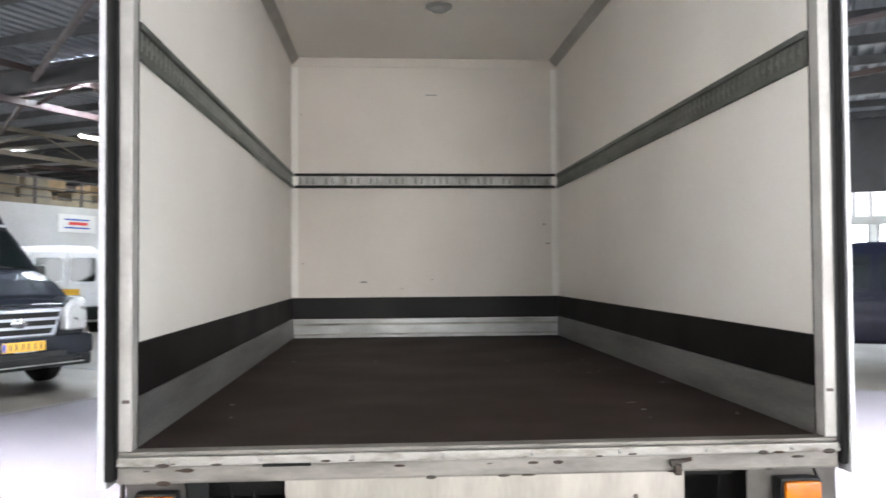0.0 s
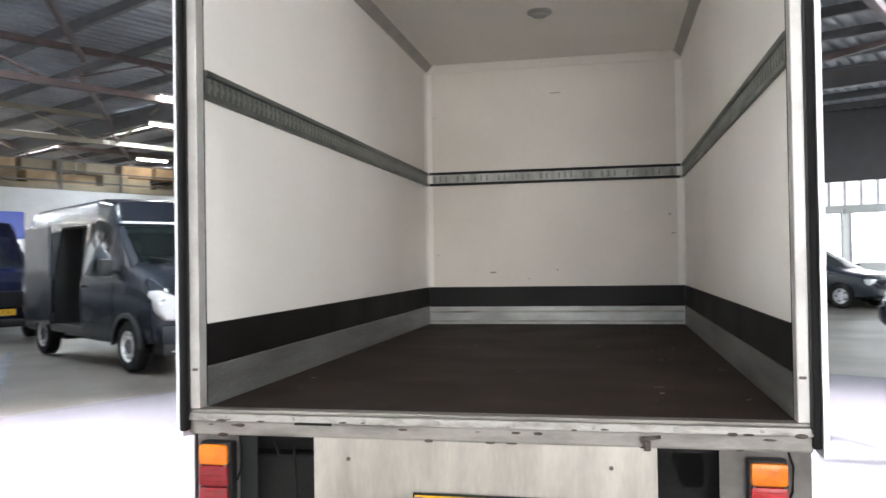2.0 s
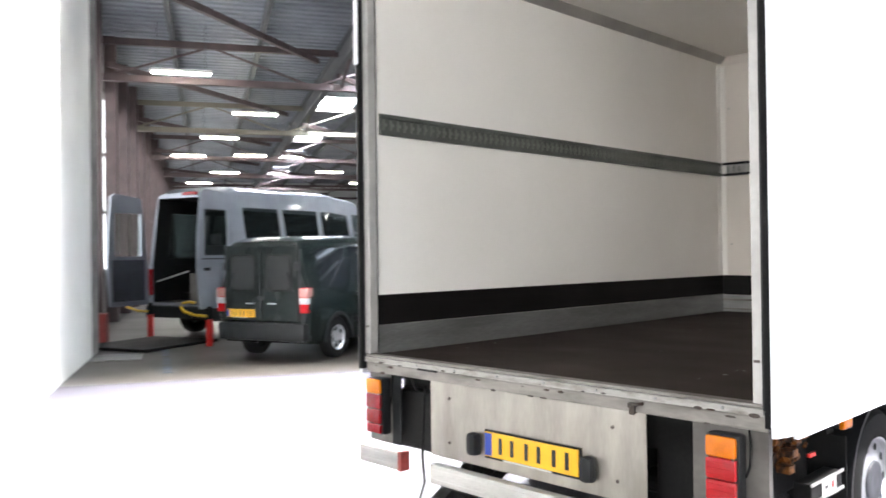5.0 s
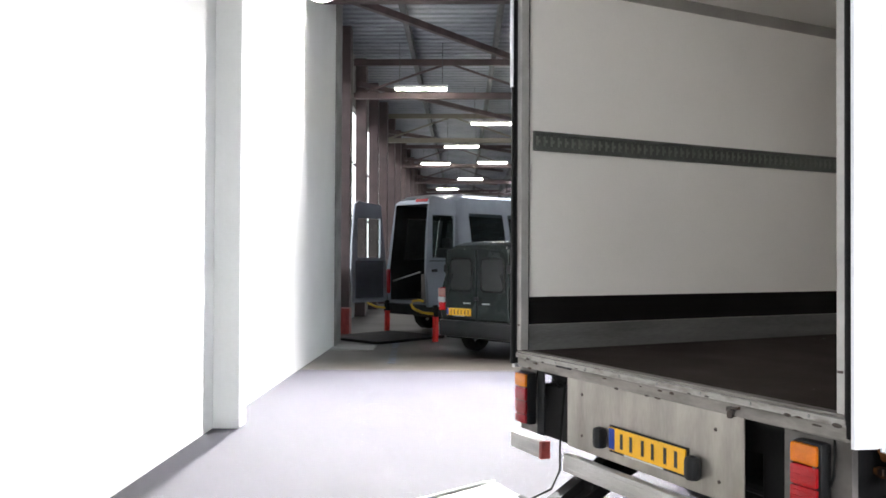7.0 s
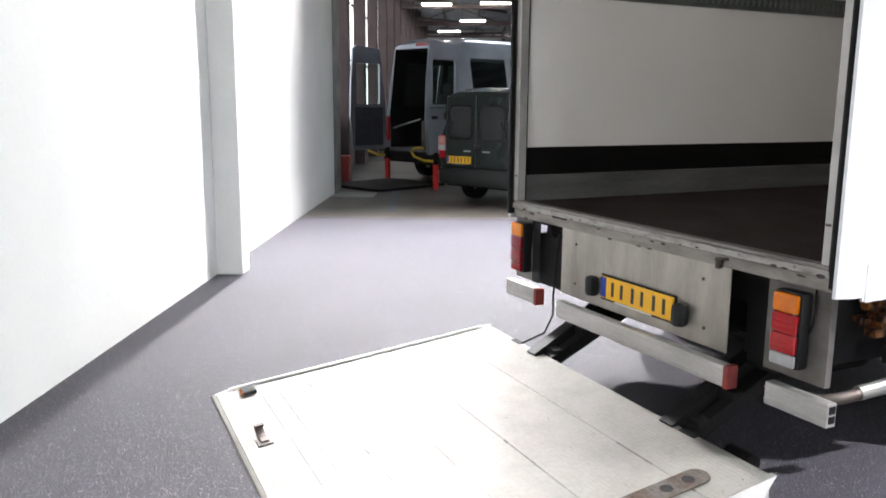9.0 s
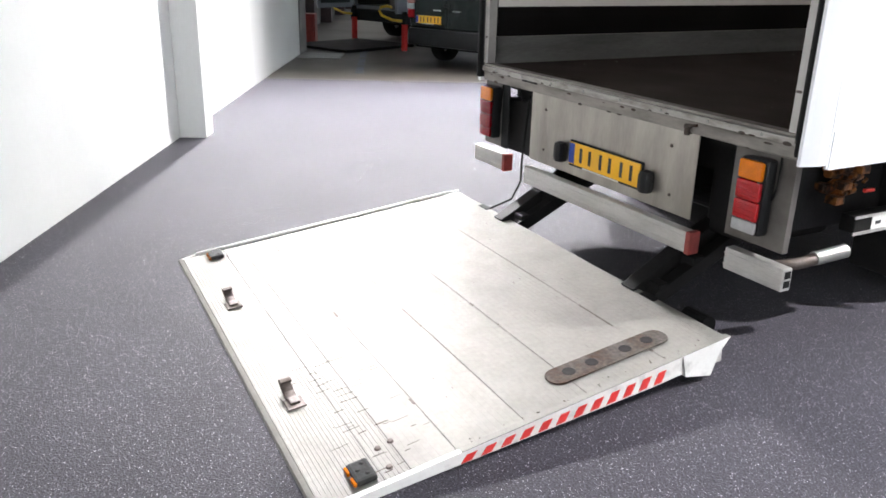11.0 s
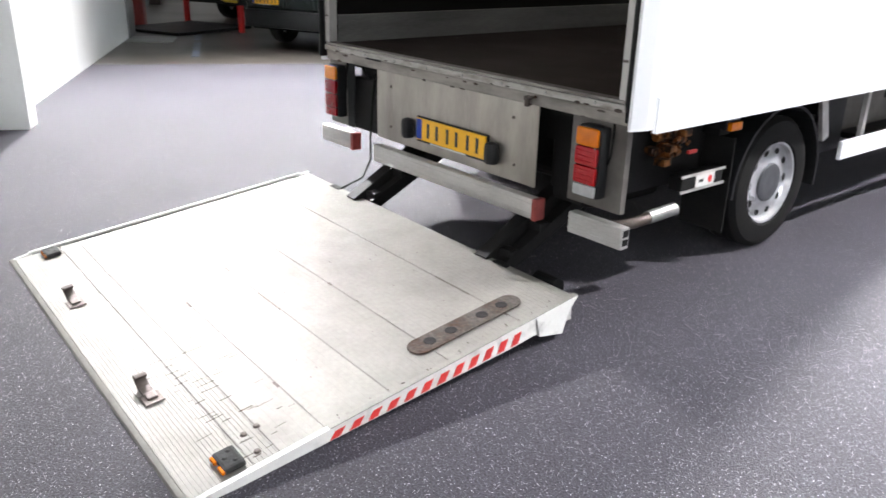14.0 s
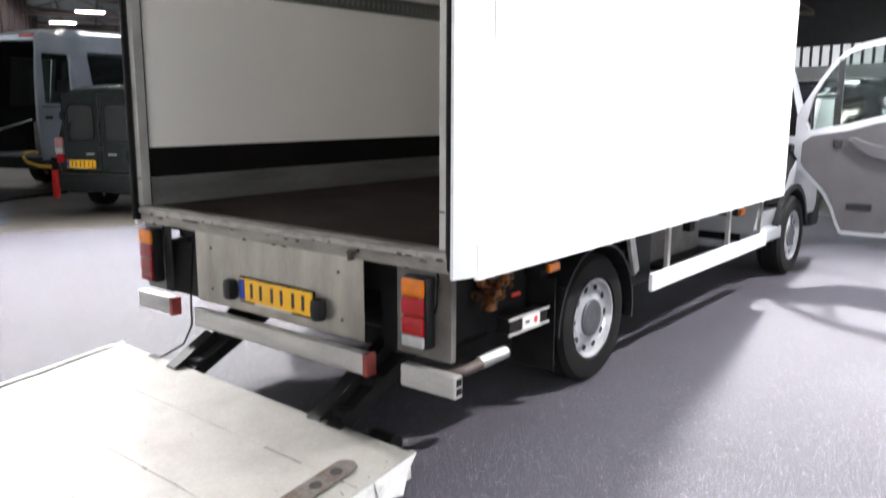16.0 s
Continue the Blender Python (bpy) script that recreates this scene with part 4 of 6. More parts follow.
part("latch_edge", boxed(1.031, 1.036, 0.42, 0.75, 0.424, 0.436), ALU, tray)
part("latch_edge", boxed(1.031, 1.036, 0.42, 0.75, 0.493, 0.504), ALU, tray)
part("sticker", boxed(1.031, 1.034, 0.53, 0.67, 0.437, 0.492), WHITE_PAINT, tray)
part("sticker_mark", lathe(bmesh.new(), [(0, 0.017), (0.0015, 0.0)], 16, pose(1.0345, 0.635, 0.464)), RED_PAINT, tray)
part("sticker_mark", boxed(1.0345, 1.0355, 0.55, 0.585, 0.458, 0.472), INK, tray)
for y in (0.765, 3.30):
    mk = part("side_marker", boxed(1.03, 1.052, y - 0.046, y + 0.046, 0.666, 0.706, 0.006), AMBER, truck, "amber side marker lamp")
    part("marker_base", boxed(0.94, 1.029, y - 0.055, y + 0.055, 0.67, 0.75), PLASTIC, mk)

# wheels, mudguards, side guards
for s in (-1, 1):
    wheel(truck, s * 0.905, 1.245, 0.335, 0.215, s)
    wheel(truck, s * 0.895, 4.745, 0.335, 0.215, s)
    bm = bmesh.new()
    arc = [(1.245 + 0.40 * math.cos(radians(a)), 0.335 + 0.40 * math.sin(radians(a))) for a in range(-10, 191, 12)]
    arc2 = [(1.245 + 0.385 * math.cos(radians(a)), 0.335 + 0.385 * math.sin(radians(a))) for a in range(-10, 191, 12)]
    prism(bm, arc + arc2[::-1], "x", s * 0.76, s * 1.03)
    part("mudguard", bm, PLASTIC, truck, "black plastic mudguard")
    part("mud_flap", boxed(s * 0.78, s * 1.02, 0.82, 0.832, 0.16, 0.62, 0.003), RUBBER, truck, "black rubber mud flap")
    guard = part("side_guard", boxed(s * 1.045, s * 1.07, 1.80, 3.80, 0.385, 0.485, 0.006), GRP_OUT, truck, "white side guard rail")
    for y in (2.05, 3.05, 3.72):
        part("guard_post", boxed(s * 1.02, s * 1.044, y, y + 0.035, 0.39, 0.765), ALU, guard)
    part("guard_brace", beam(bmesh.new(), (s * 1.0, 1.62, 0.76), (s * 1.0, 1.72, 0.50), 0.02, 0.06), ALU, guard)
    part("guard_shelf", boxed(s * 0.62, s * 1.0, 2.12, 2.98, 0.44, 0.47), BLACK, guard)
    part("under_tank", boxed(s * 0.5, s * 0.9, 2.1, 2.9, 0.47, 0.70, 0.03), BRACKET, truck, "grey storage box under the floor")
    part("under_panel", boxed(s * 0.93, s * 0.95, 1.72, 2.02, 0.40, 0.76, 0.004), PLASTIC, truck)

# tail lift: arms and sloping platform
for x in (-0.47, 0.56):
    bm = bmesh.new()
    beam(bm, (x, 0.34, 0.46), (x, -0.28, 0.12), 0.075, 0.08)
    beam(bm, (x + 0.085, 0.30, 0.38), (x + 0.085, -0.28, 0.10), 0.055, 0.06)
    for f in (0.15, 0.55, 0.85):
        y, z = 0.30 - 0.58 * f, 0.42 - 0.31 * f
        box(bm, x - 0.02, x + 0.11, y - 0.03, y + 0.03, z - 0.025, z + 0.03, 0.008)
    arm = part("lift_arm", bm, BLACK, truck, "black tail lift arm with a hydraulic ram")
    part("ram", cyl(bmesh.new(), (x - 0.07, 0.36, 0.36), (x - 0.07, -0.18, 0.13), 0.028), BLACK, arm)
    part("pivot", cyl(bmesh.new(), (x - 0.11, -0.28, 0.10), (x + 0.14, -0.28, 0.10), 0.028), BLACK, arm)
    part("pivot", cyl(bmesh.new(), (x - 0.11, 0.30, 0.42), (x + 0.14, 0.30, 0.42), 0.035), BLACK, arm)
part("lift_beam", cyl(bmesh.new(), (-0.66, 0.33, 0.43), (0.74, 0.33, 0.43), 0.06), BLACK, truck, "black steel cross beam")
part("lift_roller", cyl(bmesh.new(), (0.72, -0.10, 0.05), (0.84, -0.10, 0.05), 0.042), BLACK, truck, "worn steel support roller")
part("lift_cable", pipe(bmesh.new(), [(-0.70, 0.02, 0.74), (-0.67, -0.02, 0.55), (-0.66, -0.04, 0.40), (-0.60, -0.08, 0.30), (-0.56, -0.16, 0.22), (-0.62, -0.26, 0.16)], 0.0055), RUBBER, truck, "black cable looping down to the platform")
part("lift_cable", pipe(bmesh.new(), [(-0.80, 0.0, 0.80), (-0.765, -0.01, 0.76), (-0.76, 0.03, 0.69)], 0.005), RUBBER, truck)

PX0, PX1, PY0, PY1, PZ0, PZ1 = -0.93, 1.21, -1.88, -0.25, 0.012, 0.150
SKEW = Matrix(((1, -0.09, 0, 0), (0, 1, 0, 0), (0, 0, 1, 0), (0, 0, 0, 1)))
PLAT = Matrix.Translation((0, PY0, PZ0)) @ pose(0, 0, 0, 0, 0, -1.2) @ pose(0, 0, 0, math.degrees(math.atan2(PZ1 - PZ0, PY1 - PY0))) @ SKEW
PL = math.hypot(PY1 - PY0, PZ1 - PZ0)
bm = bmesh.new()
prism(bm, [(0.05, -0.022), (PL - 0.30, -0.075), (PL - 0.02, -0.095), (PL - 0.02, -0.012), (0.05, -0.008)], "x", PX0 + 0.012, PX1 - 0.012)
bmesh.ops.transform(bm, matrix=PLAT, verts=bm.verts[:])
platform = part("lift_platform", bm, ALU, truck, "lowered aluminium tail lift platform with worn ribbed planks")
bm = bmesh.new()
prism(bm, [(0.0, -0.016), (0.008, -0.004), (0.024, 0.0), (0.024, -0.024), (0.012, -0.024)], "x", PX0, PX1)
bmesh.ops.transform(bm, matrix=PLAT, verts=bm.verts[:])
part("tip_edge", bm, LIFT_TOP, platform, "rounded aluminium tip edge")
edges = [0.025, 0.224, 0.309, 0.465, 0.720, 0.978, 1.341, PL]
for a, b in zip(edges, edges[1:]):
    bm = boxed(PX0 + 0.020, PX1 - 0.020, a, b - 0.006, -0.012, 0.0, 0.0015, PLAT)
    fine = b < 0.40
    n = int((b - a) / (0.0125 if fine else 0.02))
    for k in range(n):
        y = a + 0.006 + k * (b - a - 0.012) / max(1, n - 1)
        box(bm, PX0 + 0.026, PX1 - 0.026, y - 0.0022, y + 0.0022, 0.0, 0.0017 if fine else 0.0004, 0, PLAT)
    part("plank", bm, LIFT_TOP, platform)
    if b < PL:
        part("plank_joint", boxed(PX0 + 0.022, PX1 - 0.022, b - 0.0065, b + 0.0005, -0.011, -0.0035, 0, PLAT), ALU_DARK, platform)
# dark wear along the joints
bm = bmesh.new()
rng = random.Random(31)
for y in edges[1:-1]:
    x = PX0 + 0.1
    while x < PX1 - 0.15:
        w = rng.uniform(0.03, 0.22)
        if rng.random() < 0.16:
            box(bm, x, x + w, y - 0.006 - rng.uniform(0, 0.004), y + rng.uniform(0, 0.004), 0.0004, 0.0012, 0, PLAT)
        x += w + rng.uniform(0.01, 0.1)
for _ in range(40):
    x, y, w = rng.uniform(-0.6, PX1 - 0.12), rng.uniform(0.1, PL - 0.1), rng.uniform(0.004, 0.02)
    box(bm, x, x + w, y, y + rng.uniform(0.001, 0.003), 0.0018, 0.0022, 0, PLAT)
tagged(part("deck_scratch", bm, STEEL, platform), kind="stuff")
# dirt scraped into the ribs by the tip and along the worn edge
bm = bmesh.new()
for _ in range(46):
    x, y = rng.uniform(0.35, PX1 - 0.05), rng.triangular(0.05, 0.46, 0.20)
    w, l = rng.uniform(0.0015, 0.005), rng.uniform(0.015, 0.07)
    box(bm, x, x + w, y, y + l, 0.0016, 0.0021, 0, PLAT @ pose(0, 0, 0, 0, 0, rng.uniform(-3, 3)))
for _ in range(26):
    x, y = PX1 - 0.024 - abs(rng.gauss(0, 0.02)), rng.uniform(0.5, PL - 0.05)
    w = rng.uniform(0.002, 0.007)
    lathe(bm, [(0.0004, w), (0.0012, w * 0.5), (0.0013, 0.0)], 8, PLAT @ pose(x, y, 0.0008, 0, -90, 0) @ Matrix.Diagonal((1, rng.uniform(0.3, 0.8), 1, 1)))
tagged(part("deck_grime", bm, FOOT, platform, "brown dirt worn into the deck"), kind="stuff")
for s, x in ((-1, PX0), (1, PX1)):
    bm = bmesh.new()
    prism(bm, [(0.01, -0.020), (0.01, -0.004), (0.08, 0.004), (PL - 0.24, 0.004), (PL - 0.24, -0.068), (PL - 0.38, -0.068)], "x", x - s * 0.019, x)
    bmesh.ops.transform(bm, matrix=PLAT, verts=bm.verts[:])
    rail = part("side_edge", bm, WHITE_PAINT, platform, "scuffed white side edge")
    if s < 0:
        part("edge_gap", boxed(x + 0.0195, x + 0.0255, 0.10, PL - 0.10, -0.004, 0.0024, 0.0005, PLAT), BLACK, rail, "dark gap along the edge")
        part("edge_lip", boxed(x + 0.001, x + 0.018, 0.09, PL - 0.06, 0.003, 0.013, 0.003, PLAT), WHITE_PAINT, rail)
    bm = bmesh.new()
    prism(bm, [(PL - 0.24, 0.004), (PL + 0.005, 0.004), (PL - 0.05, -0.045), (PL - 0.09, -0.125), (PL - 0.22, -0.085)], "x", x - s * 0.02, x + s * 0.003)
    bmesh.ops.transform(bm, matrix=PLAT, verts=bm.verts[:])
    part("end_plate", bm, WHITE_PAINT, rail, "white end plate")
    if s > 0:
        part("edge_cap", boxed(x - 0.022, x + 0.002, 0.47, PL + 0.004, 0.0042, 0.0072, 0.001, PLAT), LIFT_TOP, rail, "worn grey top of the edge")
    for k in range(12):
        y = 0.465 + k * 0.072
        zm, h = -0.017 - 0.022 * (y - 0.2), 0.0085 + 0.012 * (y - 0.2)
        z0, z1 = zm - h, zm + h
        bm = prism(bmesh.new(), [(y, z0), (y + 0.038, z0), (y + 0.060, z1), (y + 0.022, z1)], "x", x + s * 0.0005, x + s * 0.002)
        bmesh.ops.transform(bm, matrix=PLAT, verts=bm.verts[:])
        part("warning_stripe", bm, RED_PAINT, rail)
# foot plate with holes, hooks, warning flashers
bm = bmesh.new()
n = 12
out = [(1.05 + 0.05 * math.cos(math.pi * k / n), 0.05 * math.sin(math.pi * k / n)) for k in range(n + 1)]
outline = [(x, 1.405 + y) for x, y in out] + [(2.10 - x, 0.955 - y) for x, y in out]
prism(bm, outline, "z", 0.0015, 0.008, 0.0015)
bmesh.ops.transform(bm, matrix=PLAT, verts=bm.verts[:])
foot = part("foot_plate", bm, FOOT, platform, "rusty brown foot control plate with four holes")
for y in (0.999, 1.102, 1.259, 1.364):
    part("foot_hole", lathe(bmesh.new(), [(0.0, 0.025), (0.0008, 0.023), (0.0004, 0)], 18, PLAT @ pose(1.05, y, 0.0085, 0, -90, 0)), BLACK, foot)
for x in (-0.31, 0.57):
    mid = [(0.085, 0.006), (0.045, 0.007), (0.012, 0.011), (-0.014, 0.020), (-0.028, 0.032), (-0.026, 0.043), (-0.012, 0.047), (0.004, 0.043)]
    turn = [Vector((b[0] - a[0], b[1] - a[1])).normalized() for a, b in zip(mid, mid[1:])]
    turn.append(turn[-1])
    strap = [(p[0] - 0.0035 * d.y, p[1] + 0.0035 * d.x) for p, d in zip(mid, turn)] + [(p[0] + 0.0035 * d.y, p[1] - 0.0035 * d.x) for p, d in zip(mid[::-1], turn[::-1])]
    bm = prism(bmesh.new(), [(x + a, b) for a, b in strap], "y", 0.098, 0.137)
    box(bm, x + 0.05, x + 0.12, 0.085, 0.150, 0.002, 0.008, 0.002)
    box(bm, x + 0.06, x + 0.10, 0.10, 0.135, 0.008, 0.017, 0.004)
    bmesh.ops.transform(bm, matrix=PLAT, verts=bm.verts[:])
    part("lift_hook", bm, STEEL, platform, "bent dark steel hook")
for x, y in ((-0.84, 0.175), (1.125, 0.175)):
    fl = part("warning_flasher", boxed(x - 0.048, x + 0.048, y - 0.034, y + 0.034, 0.001, 0.022, 0.010, PLAT), STEEL_RUBBER, platform, "black rubber flasher with amber sides")
    for k in (-1, 1):
        # the right lens takes a brighter amber to look lit; nothing glows here
        part("flasher_lens", boxed(x + k * 0.027 - 0.017, x + k * 0.027 + 0.017, y - 0.042, y - 0.028, 0.004, 0.016, 0.003, PLAT), AMBER if x > 0 else DIM_AMBER, fl)
    for dx, dy in ((-0.025, 0.01), (0.025, 0.01), (0, -0.012)):
        part("flasher_screw", lathe(bmesh.new(), [(0, 0.008), (0.002, 0.0)], 10, PLAT @ pose(x + dx, y + dy, 0.022, 0, -90, 0)), BLACK, fl)
for x, y in ((1.04, 0.262), (1.14, 0.258), (1.03, 0.31)):
    part("deck_bolt", lathe(bmesh.new(), [(0, 0.012), (0.006, 0.009), (0.007, 0)], 8, PLAT @ pose(x, y, 0.001, 0, -90, 0)), STEEL, platform)
for x in (-0.62, 0.74):
    part("hinge_notch", boxed(x, x + 0.09, PL - 0.03, PL + 0.004, -0.002, 0.003, 0.001, PLAT), BLACK, platform)


# ---- vehicle bodies lofted from stations: (y, z_bottom, z_belt, z_top, w_bottom, w_belt, w_top) ----
def section(st, y):
    ys = [s[0] for s in st]
    return [float(np.interp(y, ys, [s[i] for s in st])) for i in range(1, 7)]


def ring_half(st, y):
    zb, zm, zt, wb, wm, wt = section(st, y)
    rise = max(zt - 0.10 - zm, 0.015)
    return [(wb - 0.08, zb), (wb - 0.015, zb + 0.05), (wb, zb + 0.14), (wm + 0.012, (zb + zm) / 2 + 0.1), (wm, zm - 0.03), (wm - 0.012, zm),
            (wm + (wt - wm) * 0.5, zm + rise * 0.5), (wt, zm + rise), (wt - 0.035, zt - 0.045), (wt - 0.11, zt - 0.012), (wt * 0.55, zt), (0.0, zt + 0.008)]


def loft(st, step=0.1):
    y0, y1 = st[0][0], st[-1][0]
    ys = sorted({round(y0 + (y1 - y0) * i / max(1, int((y1 - y0) / step)), 4) for i in range(int((y1 - y0) / step) + 1)} | {round(s[0], 4) for s in st})
    bm = bmesh.new()
    rings = []
    for y in ys:
        half = ring_half(st, y)
        full = [(x, z) for x, z in half] + [(-x, z) for x, z in half[-2::-1]]
        rings.append([bm.verts.new((x, y, z)) for x, z in full])
    for a, b in zip(rings, rings[1:]):
        for i in range(len(a)):
            j = (i + 1) % len(a)
            bm.faces.new((a[i], a[j], b[j], b[i]))
    bm.faces.new(rings[0]), bm.faces.new(rings[-1][::-1])
    bmesh.ops.remove_doubles(bm, verts=bm.verts[:], dist=0.0005)
    return bm


def side_point(st, y, f, out=0.0):
    """A point of the right flank, f from the belt (0) to the roof edge (1)."""
    zb, zm, zt, wb, wm, wt = section(st, y)
    rise = max(zt - 0.10 - zm, 0.015)
    return Vector((wm - 0.012 + (wt - wm + 0.012) * f + out, y, zm + rise * f))


def slab(grid, thick):
    """A thin shell over a grid of points, pushed inwards along its normals."""
    bm = bmesh.new()
    rows, cols = len(grid), len(grid[0])
    n = (grid[0][-1] - grid[0][0]).cross(grid[-1][0] - grid[0][0]).normalized()
    top = [[bm.verts.new(p) for p in r] for r in grid]
    low = [[bm.verts.new(p - n * thick) for p in r] for r in grid]
    for i in range(rows - 1):
        for j in range(cols - 1):
            bm.faces.new((top[i][j], top[i][j + 1], top[i + 1][j + 1], top[i + 1][j]))
            bm.faces.new((low[i][j], low[i + 1][j], low[i + 1][j + 1], low[i][j + 1]))
    for i in range(rows - 1):
        bm.faces.new((top[i][0], top[i + 1][0], low[i + 1][0], low[i][0]))
        bm.faces.new((top[i][-1], low[i][-1], low[i + 1][-1], top[i + 1][-1]))
    for j in range(cols - 1):
        bm.faces.new((top[0][j], low[0][j], low[0][j + 1], top[0][j + 1]))
        bm.faces.new((top[-1][j], top[-1][j + 1], low[-1][j + 1], low[-1][j]))
    return bm


def side_window(st, y0, y1, f0, f1, side, rake0=0.0, rake1=0.0):
    grid = []
    for k in range(4):
        f = f0 + (f1 - f0) * k / 3
        row = []
        for j in range(6):
            a, b = y0 + rake0 * k / 3, y1 + rake1 * k / 3
            p = side_point(st, a + (b - a) * j / 5, f, 0.006)
            row.append(Vector((side * p.x, p.y, p.z)))
        grid.append(row)
    return slab(grid, 0.01)


def screen(st, y0, y1, inset=0.07, lift=0.008):
    """The windscreen: a shell over the sloping top between two stations."""
    grid = []
    for k in range(5):
        y = y0 + (y1 - y0) * k / 4
        zb, zm, zt, wb, wm, wt = section(st, y)
        w = wt - inset
        grid.append([Vector((w * (j / 4 - 1), y, zt + lift - 0.03 * abs(j / 4 - 1) ** 2.5)) for j in range(9)])
    return slab(grid, 0.012)


def vehicle(name, label, category, m, st, paint, wheels, radius, track, windows, windshield, style="alloy", cuts=(), bumper=None, group="", glass_mat=None, width=0.2):
    v = thing(name, label, category, m, group)
    body = part("body", loft(st), paint, v, smooth=38)
    cutters = []
    for y in wheels:
        cutters.append((cyl(bmesh.new(), (-1.4, y, radius), (1.4, y, radius), radius + 0.05, seg=36), BLACK))
    carved(body, cutters + list(cuts))
    for y in wheels:
        for s in (-1, 1):
            wheel(v, s * track, y, radius, width, s, style)
        part("axle_housing", boxed(-track + 0.12, track - 0.12, y - radius - 0.1, y + radius + 0.1, radius * 0.75, radius + 0.42), BLACK, v)
    for y0, y1, f0, f1, r0, r1 in windows:
        for s in (-1, 1):
            part("side_window", side_window(st, y0, y1, f0, f1, s, r0, r1), glass_mat or GLASS_DARK, v, smooth=30)
    if windshield:
        part("windscreen", screen(st, *windshield), GLASS_DARK, v, smooth=30)
    return v


def rounded(x0, x1, z0, z1, r, n=4):
    """A rectangle's outline with rounded corners."""
    out = []
    for cx, cz, a0 in ((x1 - r, z1 - r, 0), (x0 + r, z1 - r, 90), (x0 + r, z0 + r, 180), (x1 - r, z0 + r, 270)):
        out += [(cx + r * math.cos(radians(a0 + 90 * k / n)), cz + r * math.sin(radians(a0 + 90 * k / n))) for k in range(n + 1)]
    return out


def mirror(v, x, y, z, s, paint=PLASTIC):
    mi = part("door_mirror", boxed(x, x + s * 0.17, y - 0.05, y + 0.06, z - 0.12, z + 0.12, 0.03), paint, v, smooth=40)
    part("mirror_arm", boxed(x - s * 0.08, x + s * 0.02, y - 0.02, y + 0.03, z - 0.08, z - 0.03, 0.008), PLASTIC, mi)
    part("mirror_glass", boxed(x + s * 0.015, x + s * 0.155, y - 0.056, y - 0.05, z - 0.10, z + 0.10, 0.0), CHROME, mi)


def handles(v, st, ys, z=None, mat=None):
    for y in ys:
        for s in (-1, 1):
            p = side_point(st, y, 0.0)
            part("door_handle", boxed(s * (p.x - 0.01), s * (p.x + 0.03), y - 0.08, y + 0.08, p.z - 0.10, p.z - 0.065, 0.008), mat or PLASTIC, v)


def shut_line(v, st, ys, f1=0.95):
    """Dark gaps round the doors, proud by a hair of the flank."""
    for y in ys:
        for s in (-1, 1):
            zb, zm, zt, wb, wm, wt = section(st, y)
            p = [(wb + 0.001, zb + 0.14), (wm + 0.0135, (zb + zm) / 2 + 0.1), (wm + 0.001, zm - 0.03)]
            bm = bmesh.new()
            for a, b in zip(p, p[1:]):
                beam(bm, (s * a[0], y, a[1]), (s * b[0], y, b[1]), 0.004, 0.010)
            part("shut_line", bm, BLACK, v)


# ---- truck cab with its open right door ----
CAB = [(3.98, 0.42, 1.30, 2.18, 0.93, 0.96, 0.80), (4.4, 0.42, 1.30, 2.22, 0.95, 0.98, 0.82), (4.62, 0.42, 1.28, 2.20, 0.96, 0.98, 0.82), (5.05, 0.42, 1.24, 1.72, 0.97, 0.98, 0.86),
       (5.32, 0.42, 1.16, 1.32, 0.97, 0.97, 0.90), (5.6, 0.40, 1.02, 1.15, 0.95, 0.94, 0.86), (5.72, 0.40, 0.86, 0.98, 0.88, 0.86, 0.78), (5.76, 0.42, 0.70, 0.80, 0.80, 0.78, 0.7)]
cab = part("cab_body", loft(CAB, 0.08), SILVER, truck, "silver van cab with one door open", smooth=38)
bm = bmesh.new()
prism(bm, [(3.99, 0.60), (4.46, 0.60), (4.56, 0.88), (4.76, 1.02), (4.80, 1.28), (4.60, 2.02), (3.99, 2.06)], "x", 0.25, 1.3)
carved(cab, [(bm, PLASTIC), (cyl(bmesh.new(), (-1.4, 4.745, 0.335), (1.4, 4.745, 0.335), 0.40, seg=36), BLACK)])
part("axle_housing", boxed(-0.76, 0.76, 4.33, 5.16, 0.3, 0.8), BLACK, cab)
part("windscreen", screen(CAB, 4.68, 5.28), GLASS_DARK, cab, smooth=30)
part("side_window", side_window(CAB, 4.12, 4.95, 0.04, 0.9, -1, 0.0, -0.34), GLASS_DARK, cab, smooth=30)
part("front_bumper", boxed(-0.94, 0.94, 5.55, 5.82, 0.30, 0.62, 0.05), BUMPER_GREY, cab)
part("grille", boxed(-0.45, 0.45, 5.70, 5.79, 0.72, 0.92, 0.02), PLASTIC, cab)
for s in (-1, 1):
    part("headlight", boxed(s * 0.55, s * 0.90, 5.60, 5.72, 0.78, 1.04, 0.04), CLEAR, cab, smooth=40)
    part("arch_trim", prism(bmesh.new(), [(4.745 + 0.44 * math.cos(radians(a)), 0.335 + 0.44 * math.sin(radians(a))) for a in range(8, 173, 12)]
                            + [(4.745 + 0.395 * math.cos(radians(a)), 0.335 + 0.395 * math.sin(radians(a))) for a in range(172, 7, -12)], "x", s * 0.955, s * 0.995), BUMPER_GREY, cab)
part("cab_step", boxed(0.80, 1.0, 4.0, 4.42, 0.36, 0.46, 0.02), SILVER, cab)
mirror(cab, -1.0, 4.85, 1.45, -1)
